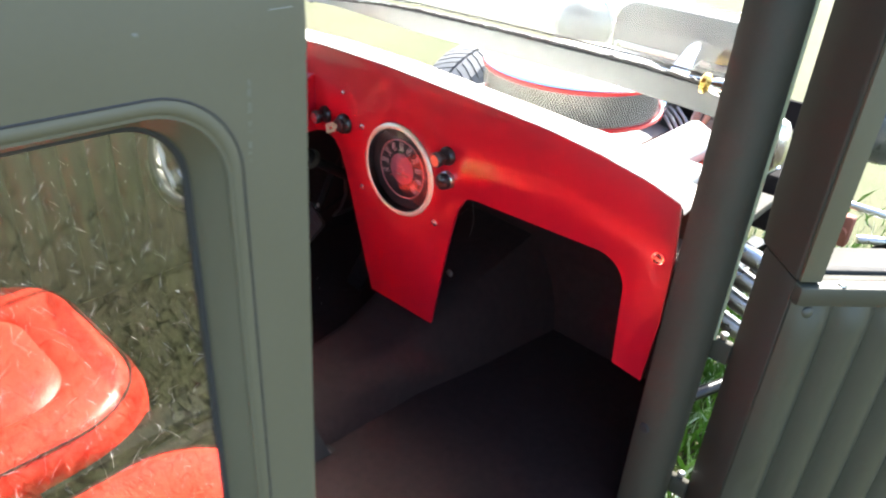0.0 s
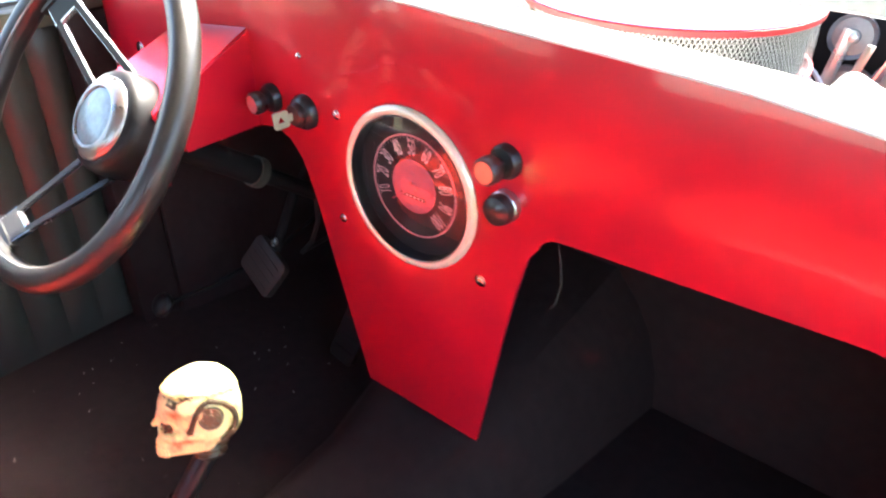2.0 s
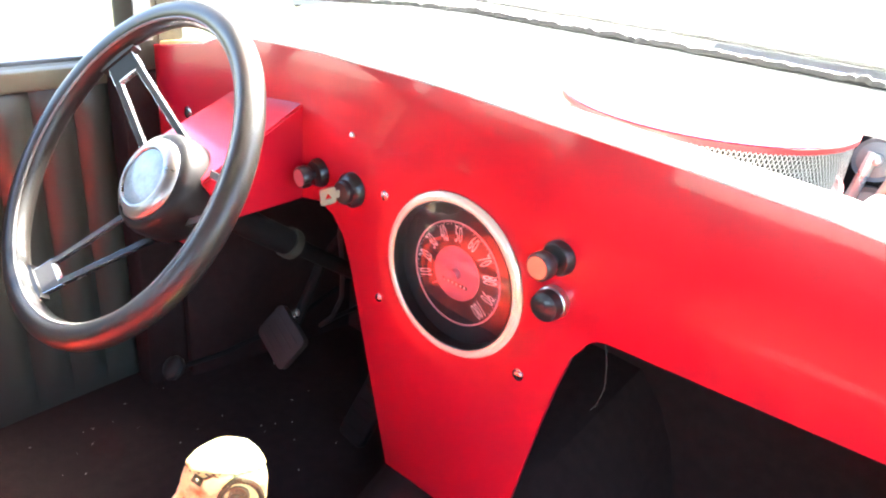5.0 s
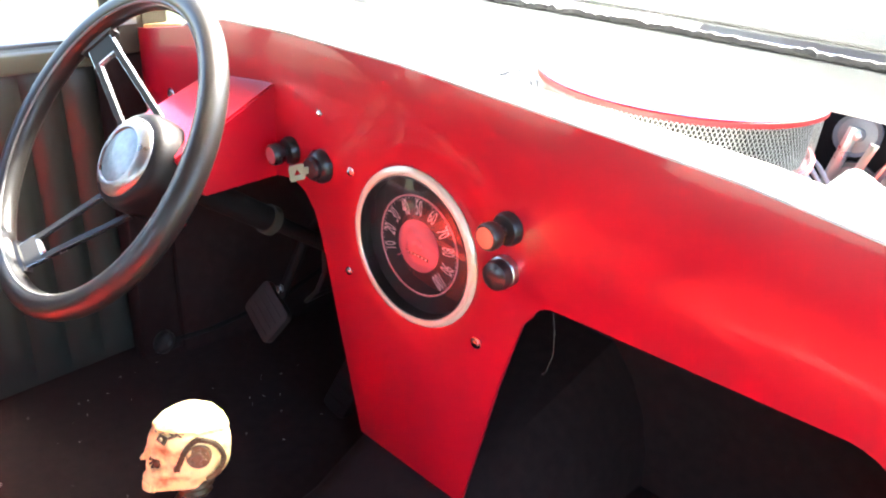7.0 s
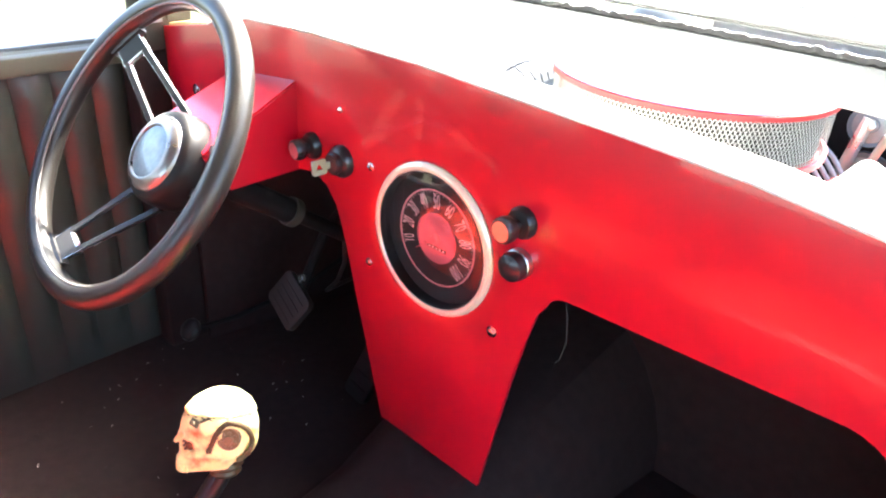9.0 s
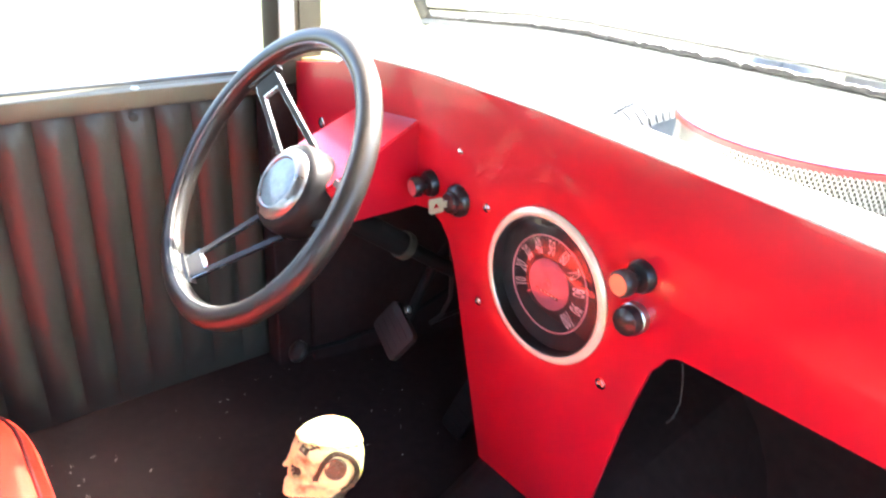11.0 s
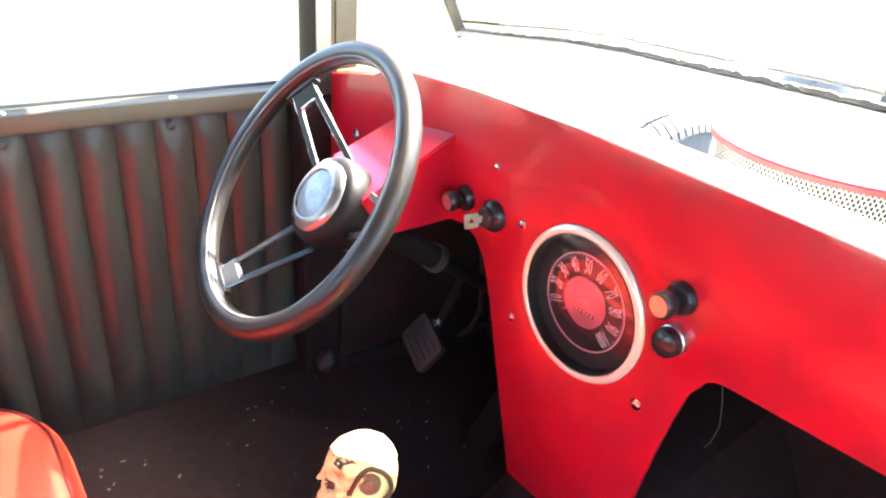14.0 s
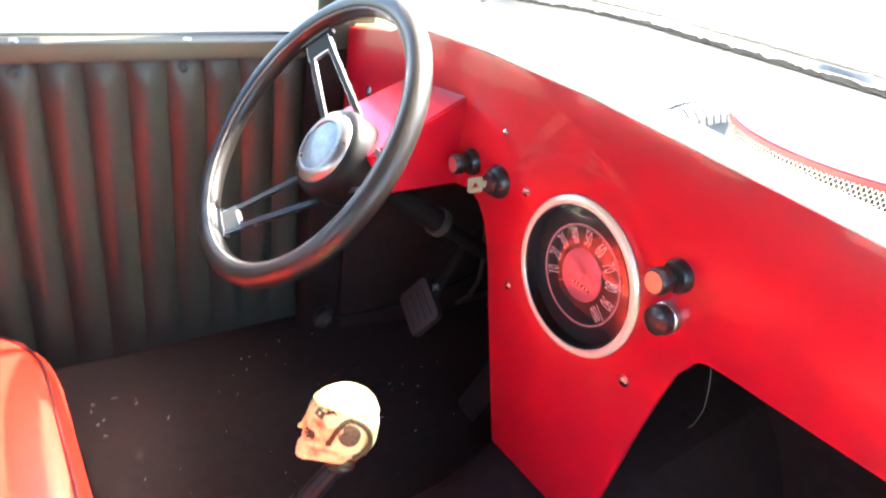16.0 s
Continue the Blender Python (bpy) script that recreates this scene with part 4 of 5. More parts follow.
# ---------- seats ----------
def seat(nm, cx, label, ahead=0.0):
    s = thing(nm, label, "seat", "front seats")
    hw, yf, yb, zt, zb = 0.262, -0.457 + ahead, -0.95 + ahead, 0.815, 0.655
    bm = B()
    rows = []
    def ring(inset, z):
        pts = rounded([(cx - hw + inset, yf - inset), (cx - hw + inset, yb + inset), (cx + hw - inset, yb + inset), (cx + hw - inset, yf - inset)], max(0.15 - inset * 0.6, 0.02), 9)
        return [bm.verts.new((x, y, z)) for x, y in pts]
    prof = [(0.030, zb), (0.008, zb + 0.02), (0.0, zb + 0.06), (0.0, zb + 0.110), (0.006, zb + 0.135), (0.016, zb + 0.147)]
    rows = [ring(*p) for p in prof]
    for a, b in zip(rows, rows[1:]):
        for i in range(len(a)):
            bm.faces.new((a[i], a[(i + 1) % len(a)], b[(i + 1) % len(a)], b[i]))
    part("cushion_side", bm, RED_VINYL, s)
    bm = B()
    rows = []
    for inset, z in ((0.017, zb + 0.146), (0.022, zb + 0.154), (0.034, zb + 0.1585), (0.050, zt), (0.085, zt + 0.001), (0.100, zt - 0.006), (0.108, zt - 0.012), (0.118, zt - 0.006), (0.135, zt - 0.001), (0.19, zt - 0.002), (0.24, zt - 0.004)):
        rows.append(ring(inset, z))
    for a, b in zip(rows, rows[1:]):
        for i in range(len(a)):
            bm.faces.new((a[i], a[(i + 1) % len(a)], b[(i + 1) % len(a)], b[i]))
    bm.faces.new(rows[-1])
    part("cushion_top", bm, RED_VINYL, s)
    bm = B()
    pts = rounded([(cx - hw + 0.0165, yf - 0.0165), (cx - hw + 0.0165, yb + 0.0165), (cx + hw - 0.0165, yb + 0.0165), (cx + hw - 0.0165, yf - 0.0165)], 0.140, 9)
    tube(bm, [(x, y, zb + 0.1490) for x, y in pts], 0.0024, 8, True)
    part("piping", bm, material("dark_red_piping", (0.06, 0.005, 0.005), 0.4, spread=0.15), s, "dark red piping")
    # backrest
    bm = B()
    rows = []
    lean = 0.22
    for t_, inset in ((-0.075, 0.05), (-0.068, 0.02), (-0.04, 0.004), (0.0, 0.0), (0.035, 0.010), (0.05, 0.035), (0.055, 0.07)):
        pts = rounded([(cx - hw + 0.01 + inset, 0.70 + inset * 0.5), (cx + hw - 0.01 - inset, 0.70 + inset * 0.5), (cx + hw - 0.03 - inset, 1.16 - inset), (cx - hw + 0.03 + inset, 1.16 - inset)], [0.04, 0.04, 0.13, 0.13], 9)
        rows.append([bm.verts.new((x, -1.00 + t_ - lean * (z - 0.7), z)) for x, z in pts])
    for a, b in zip(rows, rows[1:]):
        for i in range(len(a)):
            bm.faces.new((a[i], a[(i + 1) % len(a)], b[(i + 1) % len(a)], b[i]))
    bm.faces.new(rows[0]), bm.faces.new(rows[-1])
    part("backrest", bm, RED_VINYL, s)
    return s


seat("bucket_seat", -0.285, "glossy red vinyl driver's seat with dark piping, on the carpet")
seat("bucket_seat", 0.312, "glossy red vinyl passenger seat with dark piping, on the carpet", 0.03)

# ---------- gear lever ----------
con = thing("gear_boot", "black stitched vinyl cover over the gearbox tunnel", "gear boot")
bm = B()
sec = []
for y, x0, x1, z in ((-0.270, -0.070, 0.064, 0.715), (-0.275, -0.070, 0.066, 0.742), (-0.30, -0.070, 0.063, 0.752), (-0.36, -0.072, 0.056, 0.757), (-0.42, -0.074, 0.048, 0.757), (-0.48, -0.078, 0.040, 0.753), (-0.56, -0.082, 0.038, 0.748), (-0.68, -0.085, 0.036, 0.742)):
    w_ = x1 - x0
    xs = [x0 - 0.035, x0 - 0.006, x0, x0 + 0.01, x0 + w_ * 0.25, x0 + w_ * 0.45, x0 + w_ * 0.58, x0 + w_ * 0.615, x0 + w_ * 0.64, x1 - 0.02, x1 - 0.004, x1 + 0.004, x1 + 0.014, x1 + 0.032, x1 + 0.065]
    zz = [0.652, z - 0.018, z - 0.004, z, z + 0.006, z + 0.010, z + 0.009, z + 0.003, z - 0.008, z - 0.001, z - 0.003, z - 0.010, z - 0.026, z - 0.062, 0.652]
    jit = random.Random(int(1000 * -y))
    sec.append([bm.verts.new((a, y, b + jit.uniform(-0.0015, 0.0015))) for a, b in zip(xs, zz)])
for a, b in zip(sec, sec[1:]):
    for i in range(len(a) - 1):
        bm.faces.new((a[i], a[i + 1], b[i + 1], b[i]))
low = [bm.verts.new((v.co.x * 1.0, -0.262, 0.652)) for v in sec[0]]
for i in range(len(low) - 1):
    bm.faces.new((sec[0][i], low[i], low[i + 1], sec[0][i + 1]))
part("cover", bm, BOOT_VINYL, con)
for c, r in (((0.002, -0.357, 0.762), 0.007), ((-0.039, -0.318, 0.760), 0.008)):
    bm = B()
    bmesh.ops.create_uvsphere(bm, u_segments=14, v_segments=9, radius=r, matrix=Matrix.Translation(c) @ Matrix.Diagonal((1.3, 1.0, 0.7, 1)))
    part("knot", bm, BOOT_VINYL, con, "gathered vinyl knot")
# the skull leans with the lever; its cog is turned to the open door
fx = Vector((-0.605, -0.735, -0.035)).normalized()
sz = Vector((-0.325, 0.158, 0.93))
sz = (sz - fx * sz.dot(fx)).normalized()
sy = sz.cross(fx)
COG_AT = Vector((-0.0135, 0.0282, 0.0055))
SK = Vector((0.0122, -0.2607, 0.957)) - (fx * COG_AT.x + sy * COG_AT.y + sz * COG_AT.z)
SM = Matrix(((fx.x, sy.x, sz.x, SK.x), (fx.y, sy.y, sz.y, SK.y), (fx.z, sy.z, sz.z, SK.z), (0, 0, 0, 1))) @ Matrix.Diagonal((0.86, 0.88, 0.85, 1))
lev = thing("gear_lever", "gear lever with a bone-coloured skull knob and cog decoration", "gear lever")
bm = B()
l0, l1 = Vector((-0.018, -0.392, 0.750)), SK + SM.to_3x3() @ Vector((-0.004, 0, -0.038))
tube(bm, [l0, l0 * 0.6 + l1 * 0.4, l0 * 0.3 + l1 * 0.7, l1, l1 + (l1 - l0) * 0.08], [0.014, 0.012, 0.010, 0.010, 0.010], 14)
part("lever", bm, BLACK_METAL, lev)
bm = B()
pts = [l0 + (l1 - l0) * k for k in (-0.02, 0.06, 0.16, 0.30, 0.46, 0.62, 0.74)]
tube(bm, pts, [0.034, 0.026, 0.023, 0.020, 0.017, 0.0145, 0.0125], 18)
for v in bm.verts:
    v.co.x += 0.0012 * noise.noise(v.co * 120)
    v.co.y += 0.0012 * noise.noise(v.co * 120 + Vector((5, 5, 5)))
part("sleeve", bm, BOOT_VINYL, lev, "wrinkled black vinyl sleeve")
bm = B()
o = Vector((0.021, -0.006, 0))
tube(bm, [l0 + o * 1.1, l0 * 0.5 + l1 * 0.5 + o, l0 * 0.18 + l1 * 0.82 + o, l0 * 0.16 + l1 * 0.84 + o * 1.9 + Vector((0.004, 0, -0.006))], 0.0035, 8)
part("reverse_rod", bm, BLACK_METAL, lev)
bm = B()
q = l0 * 0.45 + l1 * 0.55
tube(bm, [q - (l1 - l0) * 0.02, q + (l1 - l0) * 0.02], 0.0135, 14)
part("clip", bm, BLACK_METAL, lev)


def ellipsoid(p, c, r):
    q = (p - np.array(c)) / np.array(r)
    k = np.sqrt((q ** 2).sum(-1))
    return (k - 1) * min(r)


def capsule(p, a, b, r):
    a, b = np.array(a), np.array(b)
    h = np.clip(((p - a) @ (b - a)) / ((b - a) @ (b - a)), 0, 1)
    return np.linalg.norm(p - a - h[..., None] * (b - a), axis=-1) - r


def blend(a, b, k):
    h = np.clip(0.5 + 0.5 * (b - a) / k, 0, 1)
    return b + (a - b) * h - k * h * (1 - h)


def carve(a, b, k):
    return -blend(-a, b, k)


def waves(p, f, seed):
    """Cheap smooth noise in -1 to 1."""
    g = np.random.default_rng(seed)
    out = 0
    for _ in range(5):
        d = g.normal(size=3)
        out = out + np.sin(p @ d * f + g.uniform(0, 6.28))
    return out / 5


def skull_field(p):
    """Signed distance of the skull: x towards its face, y to its side, z up."""
    m = p * np.array((1, 0, 1)) + np.abs(p) * np.array((0, 1, 0))
    d = ellipsoid(m, (-0.004, 0, 0.012), (0.038, 0.0325, 0.040))
    d = blend(d, ellipsoid(m, (0.012, 0, 0.014), (0.0275, 0.026, 0.027)), 0.008)
    d = blend(d, ellipsoid(m, (-0.006, 0, -0.010), (0.030, 0.027, 0.019)), 0.010)
    d = blend(d, ellipsoid(m, (0.021, 0, -0.010), (0.022, 0.020, 0.021)), 0.006)
    d = blend(d, ellipsoid(m, (0.032, 0, -0.023), (0.0155, 0.0165, 0.0095)), 0.005)
    d = blend(d, capsule(m, (0.0380, 0.0, 0.0070), (0.030, 0.020, 0.0060), 0.0046), 0.005)
    d = blend(d, capsule(m, (0.0300, 0.0195, -0.0120), (0.0200, 0.0240, -0.0120), 0.0045), 0.004)
    d = blend(d, capsule(m, (0.0200, 0.0245, -0.0120), (-0.002, 0.0290, -0.0100), 0.0030), 0.004)
    d = blend(d, capsule(m, (0.0400, 0.0, 0.004), (0.0465, 0.0, -0.0030), 0.0028), 0.004)
    d = carve(d, ellipsoid(m, (0.0365, 0.0160, -0.0010), (0.0135, 0.0105, 0.0108)), 0.0025)
    d = carve(d, ellipsoid(m, (0.0490, 0.0, -0.0115), (0.0085, 0.0055, 0.0062)), 0.002)
    d = carve(d, ellipsoid(m, (0.0180, 0.0360, 0.0030), (0.0120, 0.0090, 0.0090)), 0.006)
    d = carve(d, ellipsoid(m, (0.0280, 0.0280, -0.0230), (0.0100, 0.0070, 0.0055)), 0.004)
    d = blend(d, capsule(m, (0.0300, 0.0100, -0.0290), (-0.0060, 0.0180, -0.0250), 0.0070), 0.005)
    # raised skull cap with a ragged edge
    edge = p[..., 2] - 0.10 * p[..., 0] - 0.0300 - 0.0028 * waves(p, 260, 3) - 0.0016 * waves(p, 700, 5)
    d = d - 0.0019 * np.clip(edge / 0.0012, 0, 1) + 0.0013 * np.exp(-((edge + 0.0006) / 0.0009) ** 2)
    d = d - 0.0011 * waves(p, 300, 11) * np.clip(edge / 0.003, 0, 1)
    return d - 0.0004 * waves(p, 420, 7) - 0.00025 * waves(p, 1200, 9)


def surface(field, lo, hi, step):
    """The zero surface of a field as verts and quads: one vert in each cell that the surface crosses."""
    axes = [np.arange(a, b, step) for a, b in zip(lo, hi)]
    g = np.stack(np.meshgrid(*axes, indexing="ij"), -1)
    v = field(g)
    n = np.array(v.shape) - 1
    total, count = np.zeros((*n, 3)), np.zeros(n)
    for ax in range(3):
        a = np.take(v, range(v.shape[ax] - 1), ax)
        b = np.take(v, range(1, v.shape[ax]), ax)
        cross = (a < 0) != (b < 0)
        t = np.where(cross, a / np.where(cross, a - b, 1), 0)
        pt = np.take(g, range(v.shape[ax] - 1), ax).copy()
        pt[..., ax] += t * step
        others = [k for k in range(3) if k != ax]
        for da in (0, 1):
            for db in (0, 1):
                cut = [slice(None)] * 3
                for k, dd in zip(others, (da, db)):
                    cut[k] = slice(dd, dd + n[k])
                c = cross[tuple(cut)]
                total += pt[tuple(cut)] * c[..., None]
                count += c
    ids = -np.ones(n, int)
    used = count > 0
    ids[used] = np.arange(used.sum())
    faces = []
    for ax in range(3):
        a = np.take(v, range(v.shape[ax] - 1), ax)
        b = np.take(v, range(1, v.shape[ax]), ax)
        o1, o2 = [k for k in range(3) if k != ax]
        for i in np.argwhere((a < 0) != (b < 0)):
            if i[o1] < 1 or i[o2] < 1 or i[o1] >= n[o1] or i[o2] >= n[o2]:
                continue
            q = []
            for d1, d2 in ((0, 0), (1, 0), (1, 1), (0, 1)):
                c = i.copy()
                c[o1] -= d1
                c[o2] -= d2
                q.append(int(ids[tuple(c)]))
            faces.append(q)
    return total[used] / count[used][:, None], faces


bm = B()
verts, faces = surface(skull_field, (-0.050, -0.042, -0.044), (0.062, 0.042, 0.062), 0.0014)
vs = [bm.verts.new(v) for v in verts]
for q in faces:
    bm.faces.new([vs[k] for k in q])
for k in range(12):
    a = radians(-82 + k * 15)
    q = Matrix.Translation((0.0315 + 0.0140 * math.cos(a), 0.0152 * math.sin(a), -0.0300)) @ Matrix.Rotation(a, 4, "Z")
    box(bm, (-0.0020, -0.0018, -0.0045), (0.0024, 0.0018, 0.0045), 0.0010, q, 1)
xf(bm, bm.verts[:], SM)
skull = part("knob", bm, BONE, lev, "bone-coloured resin skull knob")
# cog, cable and plate on the side that faces the open door
side = SM @ Matrix.Translation((-0.015, -0.0015, 0.0065)) @ Matrix.Rotation(radians(-90), 4, "X")
bm = B()
lathe(bm, [(0.0124, 0.026), (0.0124, 0.0325), (0.0112, 0.0340), (0.0095, 0.0335), (0.0052, 0.0338), (0.0046, 0.0355), (0.0025, 0.036), (0, 0.035)], 28, side)
for k in range(7):
    a = k * 2 * math.pi / 7
    lathe(bm, [(0.0016, 0.033), (0.0014, 0.0356), (0, 0.036)], 8, side @ Matrix.Translation((0.0078 * math.cos(a), 0.0078 * math.sin(a), 0)))
part("cog", bm, COG_BRONZE, skull, "dark bronze cog wheel")
for sg in (1, -1):
    bm = B()
    bmesh.ops.create_uvsphere(bm, u_segments=16, v_segments=10, radius=0.0062)
    for k in range(7):
        c = k * 2 * math.pi / 7
        tube(bm, [(0.0055, 0.0030 * math.cos(c), 0.0030 * math.sin(c)), (0.0075, 0.0042 * math.cos(c), 0.0042 * math.sin(c))], 0.0009, 6)
    xf(bm, bm.verts[:], SM @ Matrix.Translation((0.0272, sg * 0.0155, 0.0)) @ Matrix.Rotation(radians(sg * 42), 4, "Z") @ Matrix.Diagonal((1.0, 1.1, 1.45, 1)))
    part("eye_socket", bm, DARK_BRONZE, skull, "dark hollow eye socket")
bm = B()
bmesh.ops.create_uvsphere(bm, u_segments=12, v_segments=8, radius=0.0036)
xf(bm, bm.verts[:], SM @ Matrix.Translation((0.0415, 0, -0.0115)) @ Matrix.Diagonal((0.6, 1.0, 1.3, 1)))
part("nose_hole", bm, DARK_BRONZE, skull, "dark nose opening")
bm = B()
way = [(0.0127, 0.0297, -0.0050), (0.0080, 0.0310, 0.0035), (0.0036, 0.0323, 0.0124), (-0.0020, 0.0323, 0.0188), (-0.0074, 0.0317, 0.0229), (-0.0130, 0.0307, 0.0244), (-0.0183, 0.0297, 0.0232), (-0.0270, 0.0273, 0.0197), (-0.0330, 0.0250, 0.0137), (-0.0365, 0.0235, 0.0071), (-0.0375, 0.0230, 0.0013), (-0.0355, 0.0230, -0.0058), (-0.0310, 0.0240, -0.0119), (-0.0250, 0.0245, -0.0170), (-0.0183, 0.0240, -0.0207)]
way = [(-0.015 + (x_ + 0.011) * 0.88, y_ + 0.0004, z_) for x_, y_, z_ in way]
pts, rad = [], []
for k in range((len(way) - 1) * 4 + 1):
    i, t_ = divmod(k, 4)
    p = Vector(way[i]).lerp(Vector(way[min(i + 1, len(way) - 1)]), t_ / 4)
    pts.append(SM @ p)
    rad.append(0.0022 + 0.0006 * (k % 2))
tube(bm, pts, rad, 8)
for p in (way[0], way[5], way[12]):
    box(bm, (-0.0030, -0.0022, -0.0026), (0.0030, 0.0030, 0.0026), 0.0006, SM @ Matrix.Translation(p), 1)
part("cable", bm, DARK_BRONZE, skull, "dark ribbed cable round the cog")
bm = B()
pm = SM @ Matrix.Translation((0.0195, 0.0240, 0.0245)) @ Matrix.Rotation(radians(-32), 4, "Z") @ Matrix.Rotation(radians(28), 4, "X") @ Matrix.Rotation(radians(-18), 4, "Y")
box(bm, (-0.0062, -0.003, -0.0042), (0.0062, 0.0020, 0.0042), 0.001, pm)
tube(bm, [SM @ Vector((0.013, 0.0275, 0.0262)), SM @ Vector((0.006, 0.0285, 0.0290)), SM @ Vector((-0.001, 0.0270, 0.0330))], 0.0013, 6)
part("bracket", bm, DARK_BRONZE, skull, "small bronze bracket")
bm = B()
tube(bm, [SM @ Vector((0.0202, 0.0257, 0.0250)), SM @ Vector((0.0215, 0.0285, 0.0258))], 0.0016, 10)
part("bracket_bolt", bm, COG_BRONZE, skull, "small bronze bolt")
bm = B()
rk = random.Random(8)
for k in range(30):
    a = rk.uniform(0, 6.283)
    x_, y_ = 0.0345 * math.cos(a) - 0.001, 0.0290 * math.sin(a)
    q = SM @ Matrix.Translation((x_, y_, 0.0292 + 0.10 * x_ + rk.uniform(-0.0014, 0.0014))) @ Matrix.Rotation(a, 4, "Z") @ Matrix.Rotation(rk.uniform(-0.5, 0.5), 4, "X")
    box(bm, (-0.0008, -rk.uniform(0.0008, 0.0030), -0.0006), (0.0008, rk.uniform(0.0008, 0.0030), 0.0006), 0.0003, q, 1)
part("crown_cracks", bm, DARK_BRONZE, skull, "dark cracks round the crown")
part("collar", lathe(B(), [(0.0130, -0.046), (0.0170, -0.042), (0.0155, -0.038), (0.0195, -0.034), (0.0185, -0.030), (0.0215, -0.026), (0.0190, -0.018)], 24, SM @ Matrix.Translation((-0.004, 0, 0))), DARK_BRONZE, skull, "bronze collar under the skull")

# ---------- lint on the carpet ----------
rl = random.Random(11)
verts, faces = [], []
for k in range(110):
    x, y = rl.uniform(-0.57, -0.12), rl.uniform(-0.47, 0.2)
    a, L = rl.uniform(0, 6.28), 0.0028 * rl.random() ** 2 + 0.0004
    dx, dy = L * math.cos(a), L * math.sin(a)
    i = len(verts)
    h = 0.0505 + 0.60
    verts += [(x - dx, y - dy, h), (x - dy * 0.2, y + dx * 0.2, h + 0.0008), (x + dx, y + dy, h + 0.0004), (x + dy * 0.2, y - dx * 0.2, h + 0.001)]
    faces.append((i, i + 1, i + 2, i + 3))
for x, y in ((-0.490, -0.414), (-0.445, -0.417), (-0.494, -0.384), (-0.469, -0.359), (-0.416, -0.411), (-0.419, -0.325), (-0.452, -0.405), (-0.478, -0.420)):
    for k in range(3):
        dx, dy = rl.uniform(-0.003, 0.003), rl.uniform(-0.003, 0.003)
        L, a = rl.uniform(0.0008, 0.0024), rl.uniform(0, 6.28)
        i = len(verts)
        verts += [(x + dx - L * math.cos(a), y + dy - L * math.sin(a), 0.6506), (x + dx - 0.0007 * math.sin(a), y + dy + 0.0007 * math.cos(a), 0.6516), (x + dx + L * math.cos(a), y + dy + L * math.sin(a), 0.6508), (x + dx + 0.0007 * math.sin(a), y + dy - 0.0007 * math.cos(a), 0.6514)]
        faces.append((i, i + 1, i + 2, i + 3))
me = bpy.data.meshes.new("lint")
me.from_pydata(verts, [], faces)
me.materials.append(LINT)
tagged(new("lint", me), "pale lint and grit scattered on the black carpet", "lint", kind="stuff")
screw(thing("floor_bolt", "bright steel bolt head on the tunnel front", "bolt"), 0.036, 0.813, 0.006, 0.122, STEEL, "head")

# ---------- engine ----------
EX, EY = 0.0255, 0.503
ac = thing("air_cleaner", "round chromed air cleaner with red rims on the engine", "air cleaner")
Rm = 0.198
m0 = Matrix.Translation((EX, EY, 1.1857))
part("lid", lathe(B(), [(0, 0.016), (0.02, 0.014), (0.10, 0.012), (0.160, 0.008), (Rm - 0.004, 0.002), (Rm, -0.002), (Rm - 0.003, -0.004), (0, -0.003)], 64, m0), CHROME, ac, "polished chrome lid")
part("top_rim", lathe(B(), [(Rm - 0.002, -0.003), (Rm + 0.0015, -0.004), (Rm + 0.0015, -0.011), (Rm - 0.002, -0.012), (Rm - 0.012, -0.010)], 64, m0), RED_DULL, ac, "red upper rim")
part("bottom_rim", lathe(B(), [(Rm - 0.004, -0.078), (Rm + 0.0015, -0.079), (Rm + 0.0015, -0.087), (Rm - 0.004, -0.089), (0.08, -0.092), (0, -0.092)], 64, m0), RED_DULL, ac, "red lower rim")
part("filter", lathe(B(), [(Rm - 0.012, -0.010), (Rm - 0.012, -0.080)], 64, m0), PAPER, ac, "pleated paper filter")
verts, faces = [], []
nx, ny = 400, 14
for i in range(nx):
    for j in range(ny):
        if (i + j) % 2:
            continue
        a0 = 2 * math.pi * i / nx
        da = 2 * math.pi / nx
        z0, dz = 1.1857 - 0.0115 - 0.067 * j / (ny - 1) * 1.0, 0.00515
        for (pa, pz), (qa, qz) in (((a0 - da, z0), (a0, z0 + dz)), ((a0, z0 + dz), (a0 + da, z0)), ((a0 + da, z0), (a0, z0 - dz)), ((a0, z0 - dz), (a0 - da, z0))):
            if not 1.1057 < (pz + qz) / 2 < 1.1757:
                continue
            k = len(verts)
            t_ = 0.0008
            for ang, z in ((pa, pz), (qa, qz)):
                for off in (-t_, t_):
                    verts.append((EX + (Rm - 0.003) * math.cos(ang), EY + (Rm - 0.003) * math.sin(ang), z + off * 1.4))
            faces.append((k, k + 1, k + 3, k + 2))
me = bpy.data.meshes.new("mesh_screen")
me.from_pydata(verts, [], faces)
me.materials.append(MESH_STEEL)
o = new("mesh_screen", me)
o.parent = ac
tagged(o, "diamond-pattern metal mesh")
part("wing_nut", lathe(B(), [(0.010, 0.012), (0.008, 0.020), (0.004, 0.026), (0, 0.027)], 16, m0), CHROME, ac)

